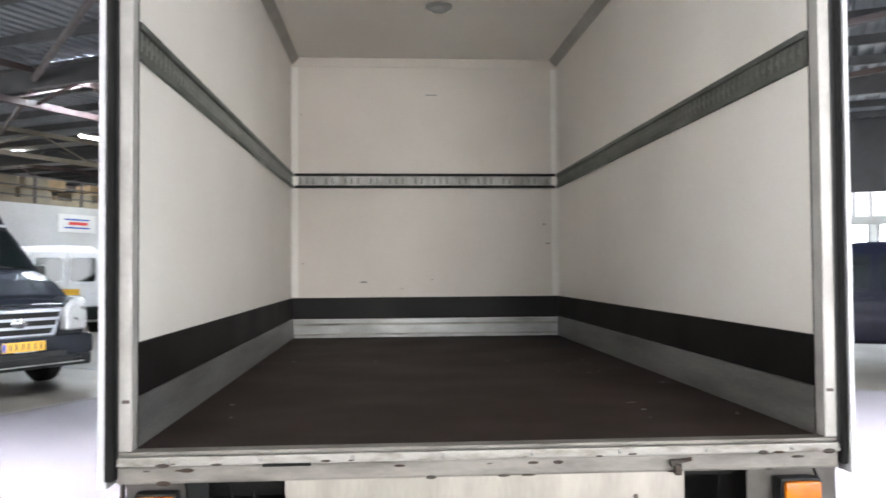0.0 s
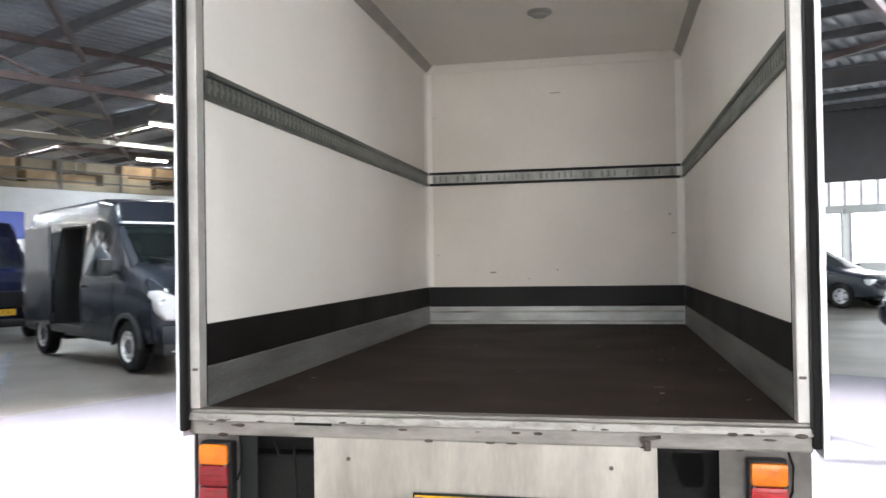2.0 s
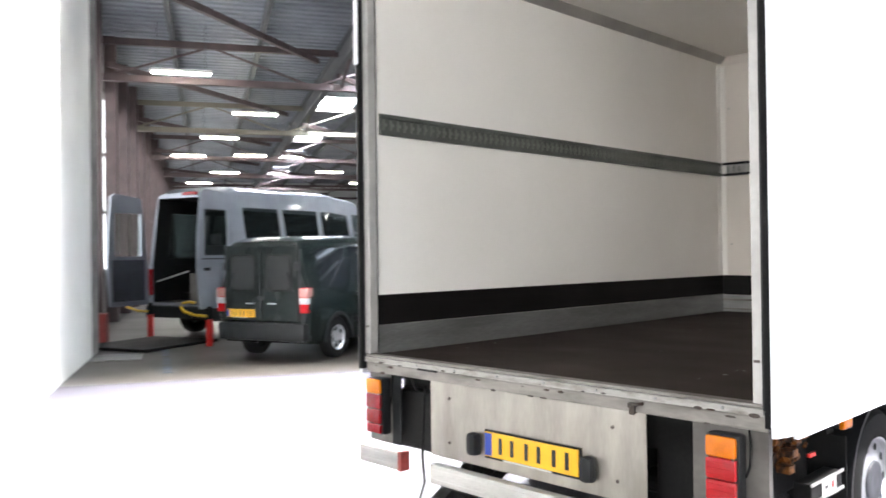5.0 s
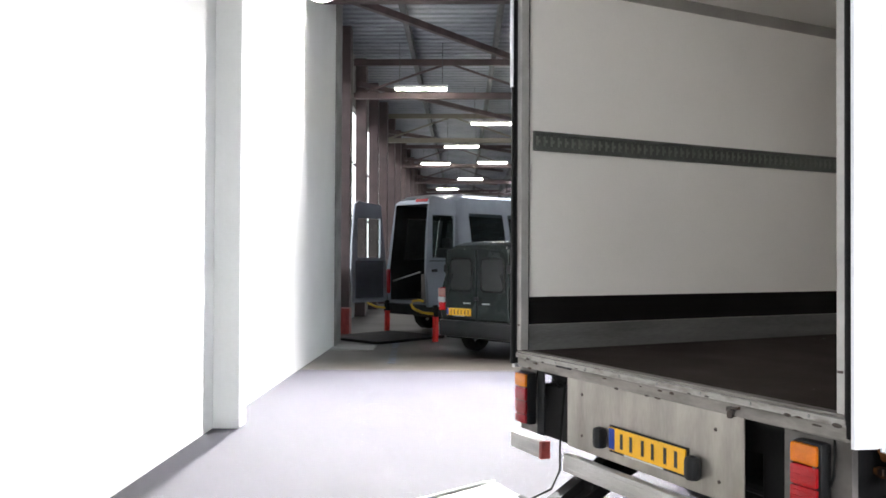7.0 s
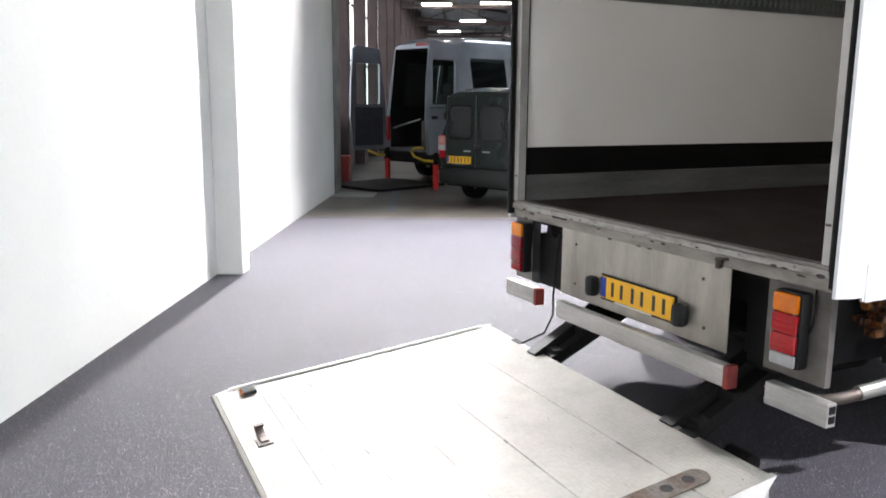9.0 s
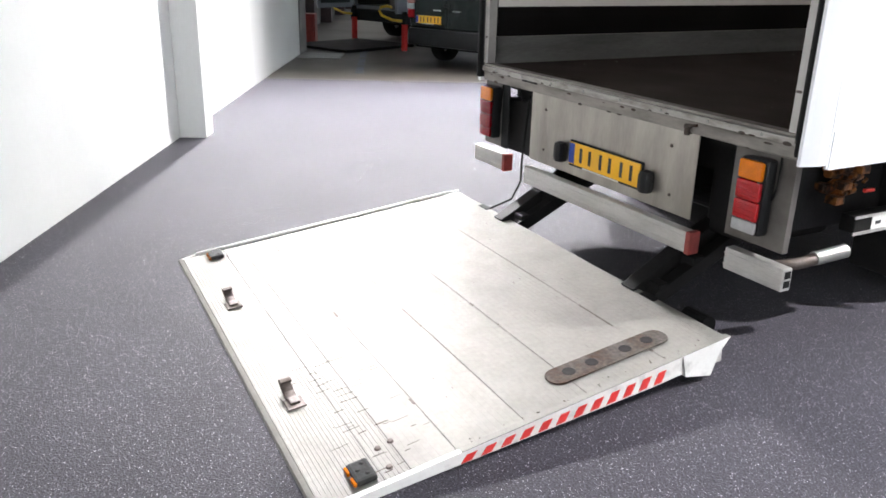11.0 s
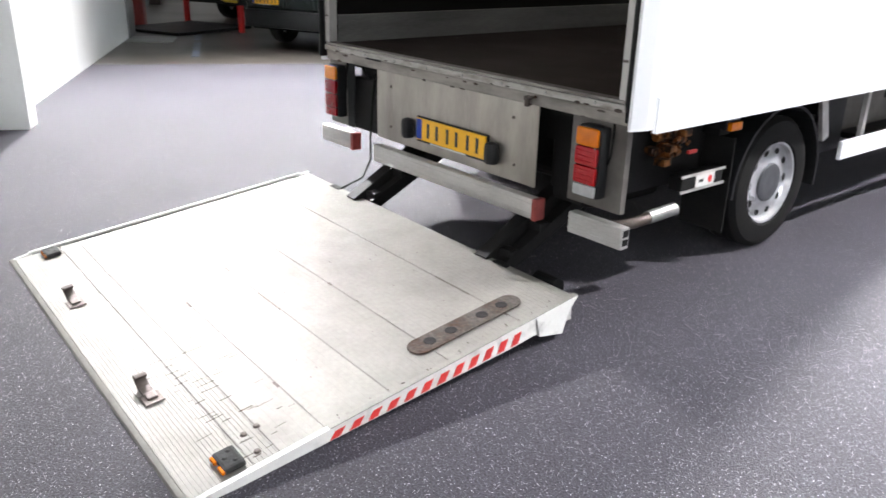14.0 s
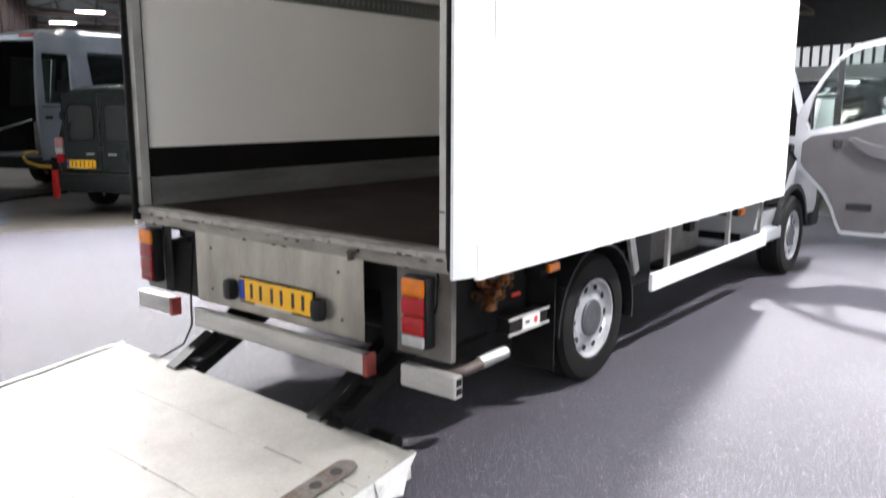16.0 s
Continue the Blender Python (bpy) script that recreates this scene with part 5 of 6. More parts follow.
# cab seat seen through the door opening
bm = boxed(0.35, 0.82, 4.08, 4.55, 0.85, 1.02, 0.05)
box(bm, 0.35, 0.82, 4.06, 4.20, 1.0, 1.62, 0.06)
box(bm, 0.48, 0.70, 4.06, 4.15, 1.64, 1.84, 0.04)
part("cab_seat", bm, TRIM, cab, "grey cloth cab seat", smooth=40)
part("steering_column", boxed(0.32, 0.9, 4.60, 4.85, 0.95, 1.25, 0.06), PLASTIC, cab)

DOOR = Matrix.Translation((0.965, 4.72, 0)) @ pose(0, 0, 0, 0, 0, 4)     # door opened square to the cab, +x runs to its free edge
arch = [(0.06, 0.89), (0.16, 0.79), (0.25, 0.69), (0.31, 0.58), (0.35, 0.47), (0.39, 0.39)]
outer = arch + [(0.42, 0.38), (0.74, 0.38), (0.81, 0.45), (0.83, 1.0), (0.83, 1.60), (0.81, 1.86), (0.76, 1.94), (0.60, 1.945), (0.45, 1.915), (0.34, 1.865), (0.25, 1.775), (0.16, 1.64), (0.10, 1.53), (0.02, 1.39), (0.0, 1.32), (0.0, 0.90)]
bm = bmesh.new()
prism(bm, outer, "y", 0.0, 0.05)
door = part("cab_door", bm, SILVER, truck, "open silver cab door showing its grey inner trim")
door.matrix_basis = DOOR
hole = prism(bmesh.new(), [(0.075, 1.29), (0.10, 1.225), (0.39, 1.28), (0.60, 1.34), (0.78, 1.38), (0.78, 1.66), (0.76, 1.85), (0.72, 1.895), (0.60, 1.895), (0.46, 1.865), (0.36, 1.832), (0.275, 1.75), (0.185, 1.62), (0.115, 1.49)], "y", -0.1, 0.2)
bmesh.ops.transform(hole, matrix=DOOR, verts=hole.verts[:])
carved(door, [(hole, SILVER)])
part("door_trim", prism(bmesh.new(), [(0.085, 0.915), (0.18, 0.815), (0.275, 0.71), (0.335, 0.595), (0.375, 0.485), (0.41, 0.415), (0.72, 0.415), (0.77, 0.48), (0.79, 1.33), (0.60, 1.29), (0.39, 1.225), (0.13, 1.18), (0.06, 1.12), (0.06, 0.96)], "y", -0.022, -0.002, 0.004), TRIM, door, "grey moulded door trim")
part("armrest", prism(bmesh.new(), [(0.40, 1.15), (0.56, 1.02), (0.78, 0.97), (0.78, 1.10), (0.60, 1.12), (0.44, 1.18)], "y", -0.050, -0.024, 0.01), TRIM, door)
part("inner_handle", boxed(0.30, 0.37, -0.034, -0.023, 1.09, 1.15, 0.008), PLASTIC, door, "black inner door handle")
part("speaker_grille", boxed(0.43, 0.62, -0.027, -0.022, 0.59, 0.645, 0.004), PLASTIC, door)
part("quarter_bar", boxed(0.285, 0.33, 0.0, 0.03, 1.255, 1.80), PLASTIC, door)
part("window_pane", prism(bmesh.new(), [(0.12, 1.22), (0.79, 1.36), (0.77, 1.87), (0.60, 1.91), (0.36, 1.83), (0.18, 1.62)], "y", 0.02, 0.024), GLASS_CLEAR, door).visible_shadow = False
mr = part("door_mirror", boxed(0.09, 0.29, 0.08, 0.20, 1.16, 1.52, 0.03), PLASTIC, door, "tall black door mirror", smooth=40)
part("mirror_glass", boxed(0.12, 0.265, 0.072, 0.079, 1.22, 1.48), CHROME, mr)
part("door_strap", pipe(bmesh.new(), [(-0.02, -0.03, 1.10), (0.0, -0.09, 1.04), (0.03, -0.05, 0.98)], 0.012), RUBBER, door)
part("door_hinge", boxed(-0.05, 0.03, 0.0, 0.05, 1.10, 1.17, 0.006), SILVER, door)
part("door_hinge", boxed(-0.05, 0.03, 0.0, 0.05, 0.88, 0.95, 0.006), SILVER, door)


# ---- dark green small van with twin rear doors ----
def at_hall(u, v, heading):
    """A pose in the hall: heading in degrees from +u towards +v."""
    d = (HALL.to_3x3() @ Vector((math.cos(radians(heading)), math.sin(radians(heading)), 0))).normalized()
    return Matrix.Translation(hall(u, v)) @ pose(0, 0, 0, 0, 0, math.degrees(math.atan2(-d.x, d.y)))


COMBO = [(0.0, 0.34, 0.98, 1.62, 0.74, 0.82, 0.60), (0.06, 0.27, 1.0, 1.72, 0.80, 0.84, 0.66), (0.3, 0.24, 1.01, 1.78, 0.83, 0.84, 0.67), (1.6, 0.22, 1.0, 1.81, 0.84, 0.84, 0.68), (2.55, 0.22, 0.99, 1.77, 0.84, 0.84, 0.66),
         (3.15, 0.22, 0.97, 1.36, 0.83, 0.83, 0.70), (3.45, 0.24, 0.95, 1.05, 0.82, 0.82, 0.74), (3.95, 0.25, 0.84, 0.93, 0.80, 0.79, 0.68), (4.18, 0.27, 0.68, 0.78, 0.74, 0.72, 0.6), (4.28, 0.32, 0.52, 0.62, 0.62, 0.6, 0.5)]
combo = vehicle("small_van", "dark green small van with twin rear doors parked on concrete", "van", at_hall(4.84, 2.23, 41) @ Matrix.Translation((0.05, 0, 0)) @ Matrix.Diagonal((0.875, 0.93, 0.93, 1)), COMBO, GREEN_DARK, (0.78, 3.48), 0.30, 0.735,
                [(0.35, 1.15, 0.05, 0.88, 0.02, -0.02), (1.24, 1.98, 0.05, 0.90, 0, 0), (2.08, 3.0, 0.05, 0.88, 0, -0.46)], (2.62, 3.36), glass_mat=SCREEN_GLASS)
part("rear_bumper", boxed(-0.80, 0.80, -0.07, 0.16, 0.30, 0.56, 0.05), BUMPER_GREY, combo, "dark grey plastic bumper", smooth=40)
part("front_bumper", boxed(-0.72, 0.72, 4.08, 4.34, 0.28, 0.52, 0.06), BUMPER_GREY, combo)
for s in (-1, 1):
    d = part("rear_door", boxed(s * 0.01, s * 0.66, -0.030, 0.02, 0.57, 1.66, 0.02), GREEN_DARK, combo, "dark green rear door with a window")
    part("rear_window", prism(bmesh.new(), rounded(min(s * 0.11, s * 0.55), max(s * 0.11, s * 0.55), 1.03, 1.50, 0.07), "y", -0.041, -0.031), REAR_GLASS, d)
    part("window_seal", prism(bmesh.new(), rounded(min(s * 0.08, s * 0.58), max(s * 0.08, s * 0.58), 1.0, 1.53, 0.09), "y", -0.037, -0.031), BLACK, d)
    part("door_hinge", boxed(s * 0.63, s * 0.70, -0.05, -0.03, 1.30, 1.42, 0.008), PLASTIC, d)
    part("wiper", beam(bmesh.new(), (s * 0.60, -0.045, 1.0), (s * 0.50, -0.045, 1.28), 0.012, 0.02), PLASTIC, d)
    t = part("tail_lamp", boxed(s * 0.70, s * 0.835, -0.03, 0.12, 0.70, 1.06, 0.02), RED, combo, "upright red tail lamp", smooth=40)
    part("upper_lens", boxed(s * 0.695, s * 0.842, -0.036, 0.11, 0.92, 1.05, 0.015), PINK_LENS, t, "pale pink upper lens", smooth=40)
    part("reversing_lens", boxed(s * 0.697, s * 0.840, -0.038, 0.10, 0.825, 0.915, 0.010), CLEAR, t, "clear reversing lens", smooth=40)
    part("pillar_moulding", boxed(s * 0.665, s * 0.70, -0.012, 0.03, 0.60, 1.60, 0.008), BUMPER_GREY, combo)
    for y in (0.78, 3.48):
        ring = [(y + 0.385 * math.cos(radians(a)), 0.30 + 0.385 * math.sin(radians(a))) for a in range(-6, 187, 12)]
        part("arch_trim", prism(bmesh.new(), ring + [(y + (b - y) * 0.87, 0.30 + (z - 0.30) * 0.87) for b, z in ring[::-1]], "x", s * 0.815, s * 0.862), BUMPER_GREY, combo, "grey plastic wheel arch")
    part("headlight", boxed(s * 0.42, s * 0.72, 3.98, 4.16, 0.62, 0.80, 0.05), CLEAR, combo, smooth=40)
    bm = boxed(s * 0.12, s * 0.28, -0.036, -0.030, 0.82, 0.84, 0)
    part("badge", bm, CHROME, combo)
plate(combo, -0.36, -0.044, 0.69)
part("door_handle", boxed(-0.05, 0.06, -0.05, -0.03, 0.88, 0.93, 0.01), PLASTIC, combo)
mirror(combo, 0.86, 2.85, 1.08, 1, GREEN_DARK), mirror(combo, -0.86, 2.85, 1.08, -1, GREEN_DARK)
handles(combo, COMBO, (1.3, 2.05))
shut_line(combo, COMBO, (1.18, 2.03, 3.05))
for s in (-1, 1):
    part("side_moulding", boxed(s * 0.845, s * 0.862, 1.15, 3.05, 0.50, 0.58, 0.008), BUMPER_GREY, combo)

# ---- silver high-roof minibus with open rear doors and wheelchair lift ----
BUS = [(0.0, 0.42, 1.28, 2.50, 0.92, 0.95, 0.74), (0.25, 0.40, 1.28, 2.60, 0.96, 0.97, 0.76), (3.0, 0.38, 1.28, 2.64, 0.97, 0.975, 0.77), (4.2, 0.38, 1.26, 2.56, 0.97, 0.97, 0.75), (4.55, 0.38, 1.25, 2.34, 0.97, 0.97, 0.76),
       (5.1, 0.38, 1.22, 1.74, 0.96, 0.96, 0.80), (5.35, 0.38, 1.12, 1.24, 0.95, 0.95, 0.84), (5.75, 0.40, 0.95, 1.05, 0.92, 0.9, 0.78), (5.92, 0.42, 0.72, 0.82, 0.84, 0.8, 0.7), (5.98, 0.46, 0.6, 0.68, 0.76, 0.72, 0.6)]
cavity = prism(bmesh.new(), [(-0.84, 0.62), (0.84, 0.62), (0.86, 1.25), (0.70, 2.42), (-0.70, 2.42), (-0.86, 1.25)], "y", -0.5, 4.0)
holes = [(cavity, BUMPER_GREY)]
wins = [(0.35, 1.35, 0.08, 0.78, 0.02, -0.02), (1.5, 2.6, 0.08, 0.78, 0, 0), (2.75, 3.75, 0.08, 0.78, 0, 0)]
for y0, y1, *_ in wins:
    holes.append((boxed(-1.3, 1.3, y0, y1, 1.38, 2.18), TRIM))
bus = vehicle("minibus", "silver high-roof minibus with open rear doors and wheelchair lift", "minibus", at_hall(8.25, 1.31, 41), BUS, BUS_SILVER, (1.05, 4.85), 0.335, 0.86, wins + [(3.95, 4.95, 0.06, 0.82, 0, -0.42)], (4.6, 5.32), "steel",
              holes, glass_mat=GLASS_TINT)
part("rear_step", boxed(-0.9, 0.9, -0.14, 0.04, 0.36, 0.56, 0.03), BUMPER_GREY, bus)
part("roof_lamp", boxed(-0.16, 0.16, -0.03, 0.03, 2.46, 2.52, 0.01), RED, bus)
part("front_bumper", boxed(-0.9, 0.9, 5.75, 6.02, 0.34, 0.62, 0.06), BUMPER_GREY, bus)
for s in (-1, 1):
    part("tail_lamp", boxed(s * 0.86, s * 0.955, -0.02, 0.06, 0.74, 1.20, 0.02), RED, bus, "tall red tail lamp")
    dm = Matrix.Translation((s * 0.93, -0.02, 0)) @ pose(0, 0, 0, 0, 0, -90 + (-3 if s > 0 else -4)) @ Matrix.Diagonal((1, s, 1, 1))
    out = [(0.0, 0.58), (0.80, 0.58), (0.86, 1.2), (0.84, 1.8), (0.78, 2.42), (0.70, 2.48), (0.16, 2.42), (0.03, 1.3)]
    dd = part("rear_door", prism(bmesh.new(), out, "y", 0.0, 0.05), BUS_SILVER, bus, "open silver rear door with a clear window")
    dd.matrix_basis = dm
    h = boxed(0.17, 0.72, -0.1, 0.2, 1.42, 2.16, 0.03)
    bmesh.ops.transform(h, matrix=dm, verts=h.verts[:])
    carved(dd, [(h, BUS_SILVER)])
    part("door_pane", boxed(0.18, 0.71, 0.02, 0.024, 1.43, 2.15), GLASS_CLEAR, dd)
    part("door_lining", boxed(0.10, 0.76, -0.012, -0.001, 0.66, 1.36, 0.004), LINING, dd, "dark blue-grey door lining")
    part("door_seal", boxed(0.06, 0.79, 0.0505, 0.056, 1.36, 1.375, 0.002), PLASTIC, dd)
    part("door_handle", boxed(0.62, 0.74, 0.05, 0.08, 1.18, 1.23, 0.008), PLASTIC, dd)
    # lift posts with red feet and bent yellow handrails
    x, yb = (1.05, -0.77) if s > 0 else (-0.73, -0.20)
    post = part("lift_post", boxed(x - 0.03, x + 0.03, yb - 0.03, yb + 0.03, 0.0, 0.62, 0.004), BLACK, bus, "wheelchair lift post with a red foot")
    part("post_foot", boxed(x - 0.036, x + 0.036, yb - 0.036, yb + 0.036, 0.0, 0.42, 0.004), RED_PAINT, post)
    part("lift_handrail", pipe(bmesh.new(), [(x, yb, 0.47), (x - 0.25, yb - 0.04, 0.48), (x - 0.46, yb - 0.06, 0.54), (x - 0.52, yb - 0.06, 0.61), (x - 0.49, yb - 0.05, 0.67), (x - 0.36, yb - 0.04, 0.69), (x - 0.26, yb - 0.04, 0.68)], 0.022), YELLOW_PAINT, post, "bent yellow handrail", smooth=50)
part("folded_lift", boxed(0.02, 0.70, -0.06, 0.0, 0.58, 1.12, 0.012), BRACKET, bus, "folded grey wheelchair lift plate")
part("lift_bar", beam(bmesh.new(), (-0.72, -0.05, 0.98), (0.02, -0.08, 1.16), 0.025, 0.025), ALU_DARK, bus)
part("lift_ramp", boxed(-0.7, 0.7, -1.75, -0.15, 0.0, 0.045, 0.01), BLACK, bus, "black lift ramp lying on the floor")
for x, y in ((-0.42, 1.2), (0.42, 1.2), (-0.42, 2.3), (0.42, 2.3), (-0.42, 3.3), (0.42, 3.3)):
    bm = boxed(x - 0.22, x + 0.22, y - 0.05, y + 0.42, 0.92, 1.06, 0.04)
    box(bm, x - 0.22, x + 0.22, y - 0.12, y, 1.0, 1.62, 0.05)
    box(bm, x - 0.12, x + 0.12, y - 0.10, y - 0.02, 1.63, 1.82, 0.03)
    box(bm, x - 0.16, x + 0.16, y, y + 0.36, 0.62, 0.93)
    part("passenger_seat", bm, TRIM, bus, "grey cloth passenger seat", smooth=40)
mirror(bus, 0.98, 4.75, 1.4, 1), mirror(bus, -0.98, 4.75, 1.4, -1)
handles(bus, BUS, (3.9,))

# ---- dark grey van with an open sliding door, nose towards the carpet ----
TRANSIT = [(0.0, 0.40, 1.20, 2.26, 0.94, 0.97, 0.80), (0.2, 0.36, 1.20, 2.36, 0.97, 0.98, 0.82), (2.9, 0.34, 1.20, 2.40, 0.98, 0.985, 0.83), (3.30, 0.34, 1.20, 2.34, 0.98, 0.98, 0.79), (3.52, 0.34, 1.20, 2.03, 0.98, 0.98, 0.83), (3.58, 0.34, 1.20, 1.98, 0.98, 0.98, 0.84),
           (4.16, 0.34, 1.18, 1.43, 0.97, 0.97, 0.90), (4.5, 0.34, 1.12, 1.31, 0.96, 0.96, 0.88), (4.86, 0.36, 1.0, 1.12, 0.95, 0.94, 0.82), (4.98, 0.36, 0.80, 0.92, 0.90, 0.88, 0.74), (5.03, 0.36, 0.6, 0.66, 0.84, 0.82, 0.7)]
slide = boxed(0.55, 1.4, 1.55, 2.62, 0.52, 2.02, 0.04)
transit = vehicle("panel_van", "dark grey panel van with its sliding door open", "van", at_hall(9.53, 7.631, 186), TRANSIT, GREY_DARK, (0.95, 4.18), 0.335, 0.875, [(2.72, 3.72, 0.06, 0.80, 0, -0.34)], None, "steel",
                  [(slide, BLACK), (prism(bmesh.new(), [(2.75, 1.0), (3.92, 1.0), (4.20, 1.52), (3.66, 2.06), (3.56, 1.93), (2.75, 1.90)], "x", -0.74, 0.74), PLASTIC)])
part("dashboard", boxed(-0.73, 0.73, 3.70, 3.98, 1.01, 1.30, 0.05), PLASTIC, transit, smooth=40)
for x in (-0.36, 0.36):
    bm = boxed(x - 0.23, x + 0.23, 2.90, 3.04, 1.01, 1.55, 0.05)
    box(bm, x - 0.13, x + 0.13, 2.94, 3.03, 1.57, 1.76, 0.035)
    part("cab_seat", bm, CLOTH, transit, "pale grey cloth cab seat with headrest", smooth=40)
part("steering_wheel", pipe(bmesh.new(), [(0.36 + 0.19 * math.cos(radians(a)), 3.62 - 0.08 * math.sin(radians(a)), 1.33 + 0.17 * math.sin(radians(a))) for a in range(0, 361, 24)], 0.016), PLASTIC, transit, smooth=50)
part("front_bumper", boxed(-0.94, 0.94, 4.82, 5.14, 0.40, 0.66, 0.07), GREY_DARK, transit, "dark grey painted bumper", smooth=40)
part("bumper_lip", boxed(-0.92, 0.92, 4.84, 5.12, 0.27, 0.42, 0.04), BUMPER_GREY, transit, "black plastic lower lip", smooth=40)
part("lower_grille", boxed(-0.55, 0.55, 5.10, 5.148, 0.41, 0.47, 0.01), PLASTIC, transit)
part("lip_strip", boxed(-0.80, 0.80, 5.10, 5.13, 0.31, 0.325, 0.006), ALU_DARK, transit, "silver strip on the lower lip")
frame_bm = prism(bmesh.new(), [(-0.44, 0.64), (0.44, 0.64), (0.56, 0.98), (-0.56, 0.98)], "y", 4.97, 5.075, 0.015)
surround = part("grille_surround", frame_bm, BUS_SILVER, transit, "pale silver grille surround")
for z0, half in ((0.68, 0.38), (0.775, 0.44), (0.87, 0.48)):
    part("grille_slot", prism(bmesh.new(), [(-half, z0), (half, z0), (half + 0.03, z0 + 0.062), (-half - 0.03, z0 + 0.062)], "y", 5.0755, 5.082), BLACK, surround, "dark grille slot")
part("bonnet_edge", boxed(-0.60, 0.60, 4.93, 5.03, 0.985, 1.03, 0.02), GREY_DARK, transit)
for s in (-1, 1):
    bm = prism(bmesh.new(), [(s * 0.55, 0.70), (s * 0.86, 0.70), (s * 0.93, 0.82), (s * 0.945, 1.06), (s * 0.90, 1.10), (s * 0.74, 1.03), (s * 0.60, 0.94)], "y", 4.78, 5.02, 0.025)
    bmesh.ops.transform(bm, matrix=Matrix(((1, 0, 0, 0), (-s * 0.22, 1, -0.25, 0.42), (0, 0, 1, 0), (0, 0, 0, 1))), verts=bm.verts[:])
    h = part("headlight", bm, CLEAR, transit, "large swept clear headlight", smooth=40)
    for x, z in ((0.70, 0.80), (0.84, 0.92)):
        part("lamp_bowl", lathe(bmesh.new(), [(0, 0.058), (0.006, 0.05), (0.004, 0.0)], 18, pose(s * x, 5.005 - 0.22 * x + 0.42 - 0.25 * z, z, 0, 0, 90)), CHROME, h)
    part("wiper", beam(bmesh.new(), (s * 0.3 - 0.2, 4.15, 1.46), (s * 0.3 + 0.30, 4.09, 1.52), 0.015, 0.02), PLASTIC, transit)
    part("fog_lamp", lathe(bmesh.new(), [(0, 0.04), (0.01, 0.0)], 16, pose(s * 0.72, 5.122, 0.36, 0, 0, 90)), GLASS_DARK, transit)
    part("arch_trim", prism(bmesh.new(), [(4.18 + 0.45 * math.cos(radians(a)), 0.335 + 0.45 * math.sin(radians(a))) for a in range(0, 181, 12)]
                            + [(4.18 + 0.39 * math.cos(radians(a)), 0.335 + 0.39 * math.sin(radians(a))) for a in range(180, -1, -12)], "x", s * 0.96, s * 1.005), BUMPER_GREY, transit)
    part("side_moulding", boxed(s * 0.985, s * 1.0, 0.2, 1.5, 0.55, 0.68, 0.008), BUMPER_GREY, transit)
part("windscreen", screen(TRANSIT, 3.60, 4.12, 0.09, 0.012), GLASS_SCREEN, transit, smooth=30)
# silver strip modelled in place of a reflection along the windscreen's top
part("screen_header", boxed(-0.76, 0.76, 3.50, 3.585, 2.0, 2.035, 0.012), SILVER, transit, "pale strip for the reflection over the windscreen")
plate(transit, 0.0, 5.155, 0.55, 1)
part("bonnet_badge", lathe(bmesh.new(), [(0, 0.055), (0.012, 0.0)], 18, pose(0, 5.085, 0.81, 0, 0, 90) @ Matrix.Diagonal((1, 1.8, 1, 1))), CHROME, transit)
mirror(transit, 1.0, 3.75, 1.38, 1), mirror(transit, -1.0, 3.75, 1.38, -1)
handles(transit, TRANSIT, (2.8,))
shut_line(transit, TRANSIT, (2.68, 3.74))
part("sliding_door", boxed(1.0, 1.045, 0.35, 1.5, 0.50, 2.05, 0.02), GREY_DARK, transit, "dark grey sliding door pushed back")
part("door_track", boxed(0.985, 1.0, 0.3, 1.6, 1.22, 1.26), BLACK, transit)

# ---- dark blue van further down the hall ----
blue = vehicle("delivery_van", "dark blue delivery van parked nose forward", "van", at_hall(16.4, 7.5, 186), TRANSIT, NAVY, (0.95, 4.05), 0.335, 0.875, [(2.72, 3.72, 0.06, 0.80, 0, -0.34)], (3.66, 4.34), "alloy")
part("front_bumper", boxed(-0.94, 0.94, 4.82, 5.14, 0.28, 0.60, 0.07), NAVY, blue, smooth=40)
part("grille", boxed(-0.42, 0.42, 4.98, 5.06, 0.66, 0.96, 0.02), PLASTIC, blue)
part("roof_panel", boxed(-1.02, -0.25, 0.6, 3.3, 2.0, 2.58, 0.04), BLUE_TARP, blue, "bright blue roof panel")
for s in (-1, 1):
    part("headlight", boxed(s * 0.48, s * 0.88, 4.86, 5.03, 0.70, 1.06, 0.06), CLEAR, blue, smooth=40)
plate(blue, 0.0, 5.155, 0.57, 1)
mirror(blue, 1.0, 3.75, 1.38, 1), mirror(blue, -1.0, 3.75, 1.38, -1)

# ---- row of parked cars across the aisle ----
HATCH = [(0.0, 0.42, 0.88, 1.05, 0.72, 0.78, 0.60), (0.12, 0.32, 0.92, 1.32, 0.80, 0.84, 0.60), (0.45, 0.26, 0.93, 1.52, 0.86, 0.86, 0.62), (1.2, 0.22, 0.92, 1.60, 0.88, 0.87, 0.64), (2.1, 0.22, 0.91, 1.58, 0.88, 0.87, 0.63), (2.95, 0.22, 0.92, 1.12, 0.87, 0.86, 0.70),
         (3.2, 0.23, 0.90, 1.00, 0.86, 0.85, 0.74), (3.9, 0.25, 0.78, 0.87, 0.82, 0.80, 0.68), (4.2, 0.28, 0.62, 0.72, 0.74, 0.72, 0.6), (4.3, 0.34, 0.5, 0.58, 0.62, 0.6, 0.5)]


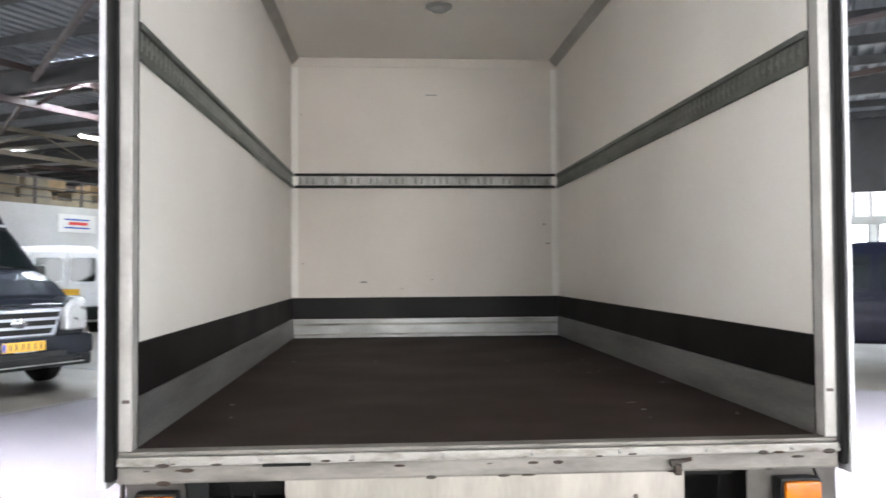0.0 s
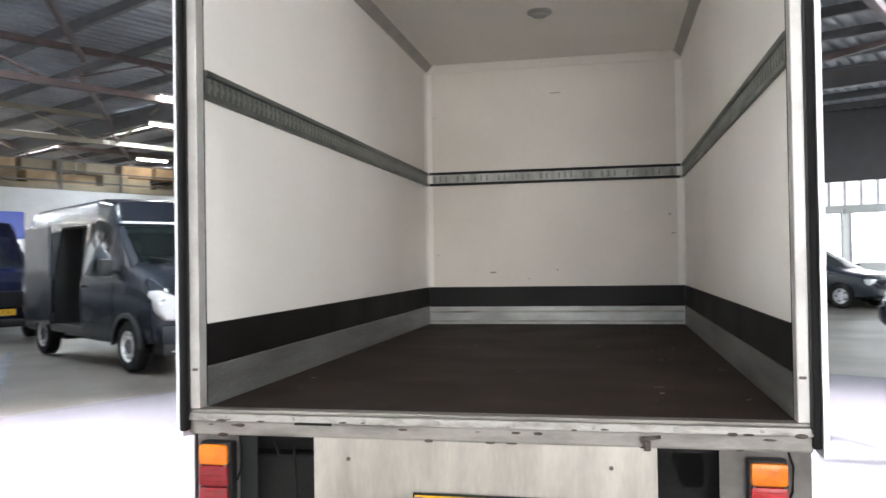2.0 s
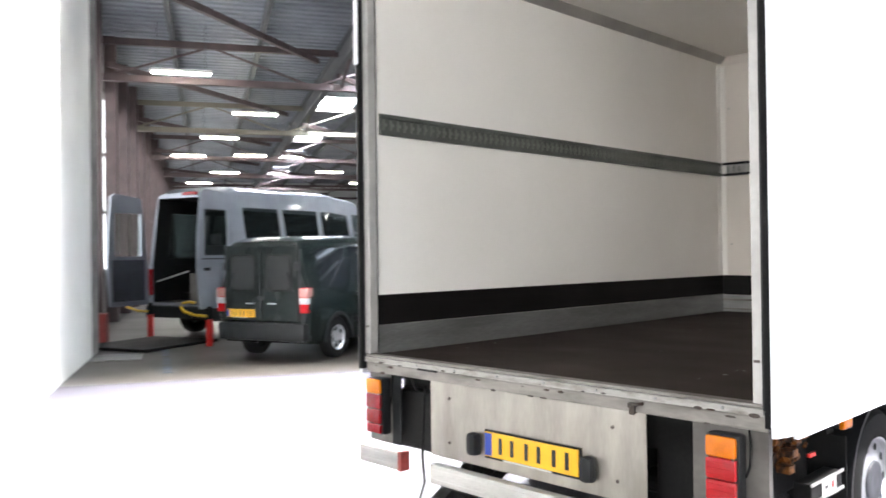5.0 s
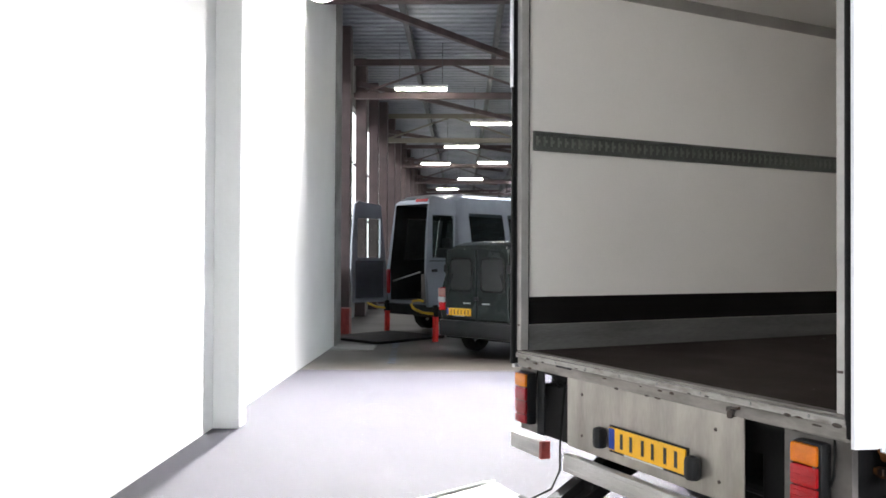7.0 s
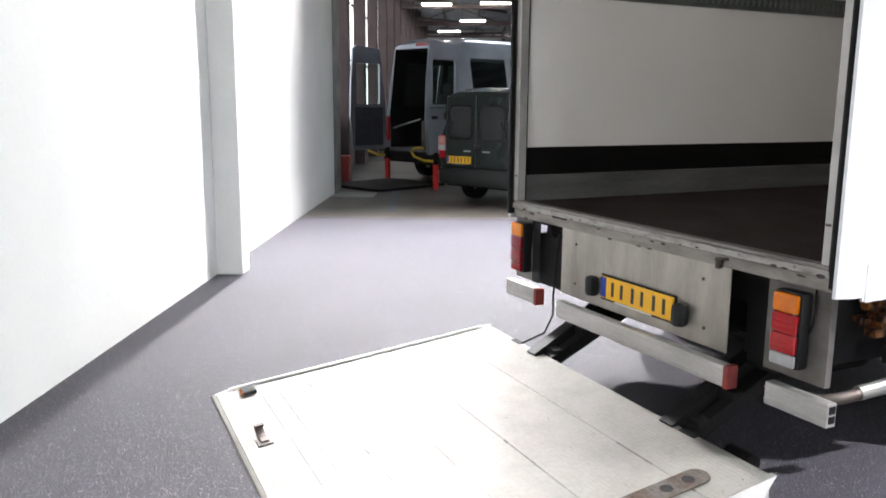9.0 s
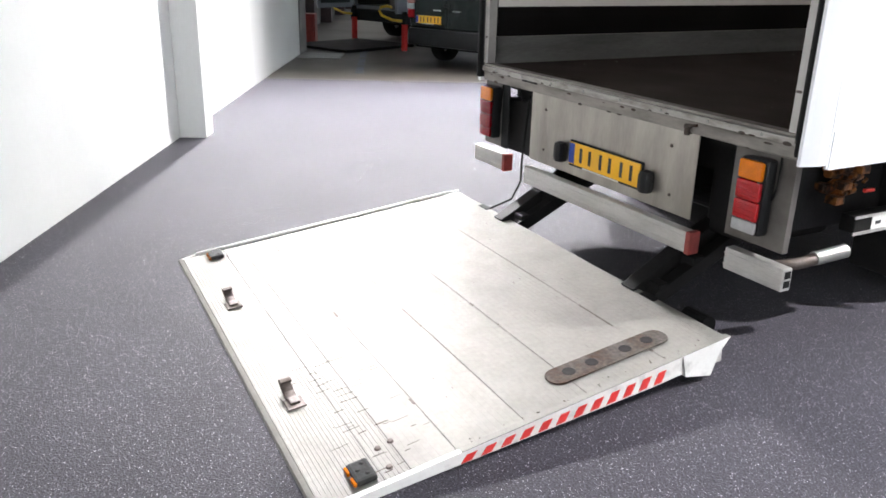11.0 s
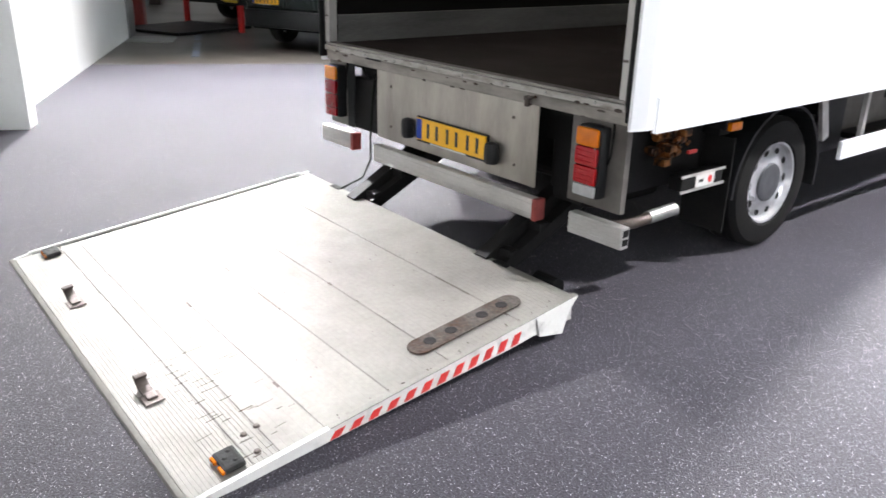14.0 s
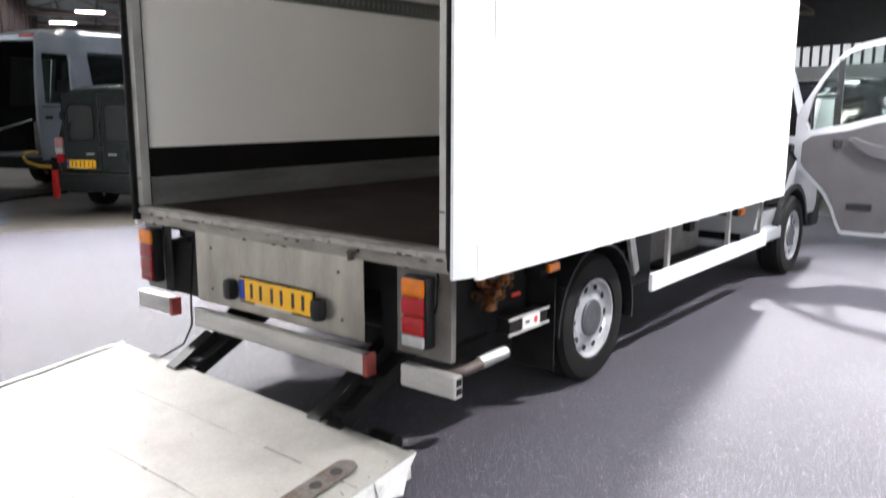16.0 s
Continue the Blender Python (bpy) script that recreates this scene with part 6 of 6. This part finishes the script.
def parked(u, v, heading, paint, label, scale=1.0):
    c = vehicle("parked_car", label, "car", at_hall(u, v, heading) @ Matrix.Diagonal((1, 1, scale, 1)), HATCH, paint, (0.85, 3.42), 0.32, 0.76,
                [(0.6, 1.35, 0.06, 0.86, 0.1, -0.02), (1.45, 2.8, 0.06, 0.88, 0, -0.55)], (2.2, 3.08), "alloy", group="parked cars")
    for s in (-1, 1):
        part("headlight", boxed(s * 0.42, s * 0.76, 3.98, 4.18, 0.60, 0.76, 0.05), CLEAR, c, smooth=40)
        part("tail_lamp", boxed(s * 0.62, s * 0.82, 0.02, 0.14, 0.78, 1.0, 0.03), RED, c, smooth=40)
    part("grille", boxed(-0.36, 0.36, 4.18, 4.33, 0.50, 0.62, 0.02), PLASTIC, c)
    plate(c, 0.0, 4.335, 0.44, 1)
    mirror(c, 0.89, 2.75, 1.02, 1), mirror(c, -0.89, 2.75, 1.02, -1)
    handles(c, HATCH, (1.5,), mat=paint)
    shut_line(c, HATCH, (1.42, 2.78))
    return c


parked(-6.2, 14.9, 2, NAVY, "dark blue estate car parked across the aisle", 1.12)
for u, v, paint, label in ((4.8, 28.7, BLACK_PAINT, "black hatchback in a row by the far windows"), (4.2, 27.0, NAVY, "dark blue hatchback in a row by the far windows"), (3.6, 25.3, GREY_DARK, "dark grey hatchback in a row by the far windows")):
    parked(u, v, 200, paint, label)
side_van = vehicle("panel_van", "black panel van with a blue panel parked across the aisle", "van", at_hall(9.6, 19.0, 180) @ Matrix.Diagonal((1, 1, 0.86, 1)), TRANSIT, BLACK_PAINT, (0.95, 4.05), 0.335, 0.875, [(2.72, 3.72, 0.06, 0.80, 0, -0.34)], (3.64, 4.14), "alloy")
part("blue_panel", boxed(0.99, 1.02, 2.9, 3.4, 1.38, 1.90, 0.005), BLUE_TARP, side_van, "bright blue panel")
parked(-9.5, 16.5, -92, PALE_PAINT, "champagne hatchback parked beyond the aisle")
parked(-6.2, 17.5, -92, BLACK_PAINT, "black hatchback parked beyond the aisle")
parked(3.5, 15.2, -88, GREY_DARK, "dark grey hatchback parked beyond the aisle", 1.1)
parked(6.3, 15.4, -88, BLACK_PAINT, "black hatchback parked beyond the aisle", 1.1)
white_van = vehicle("small_van", "white small van parked tail towards the aisle", "van", at_hall(11.0, 13.4, 30) @ Matrix.Diagonal((1.05, 1.05, 1.12, 1)), COMBO, PALE_WHITE, (0.78, 3.48), 0.30, 0.735,
                    [(0.35, 1.15, 0.05, 0.88, 0.02, -0.02), (2.08, 3.0, 0.05, 0.88, 0, -0.46)], (2.62, 3.36), glass_mat=SCREEN_GLASS)
part("rear_bumper", boxed(-0.80, 0.80, -0.07, 0.16, 0.30, 0.56, 0.05), BUMPER_GREY, white_van, smooth=40)
for s in (-1, 1):
    d = part("rear_door", boxed(s * 0.01, s * 0.66, -0.030, 0.02, 0.57, 1.66, 0.02), PALE_WHITE, white_van)
    part("rear_window", prism(bmesh.new(), rounded(min(s * 0.07, s * 0.59), max(s * 0.07, s * 0.59), 1.06, 1.54, 0.06), "y", -0.037, -0.031), GLASS_DARK, d)
    part("tail_lamp", boxed(s * 0.70, s * 0.835, -0.03, 0.12, 0.70, 1.06, 0.02), RED, white_van, smooth=40)
plate(white_van, 0.0, -0.044, 0.86)
parked(16, 11.5, 182, PALE_PAINT, "champagne hatchback parked down the hall")
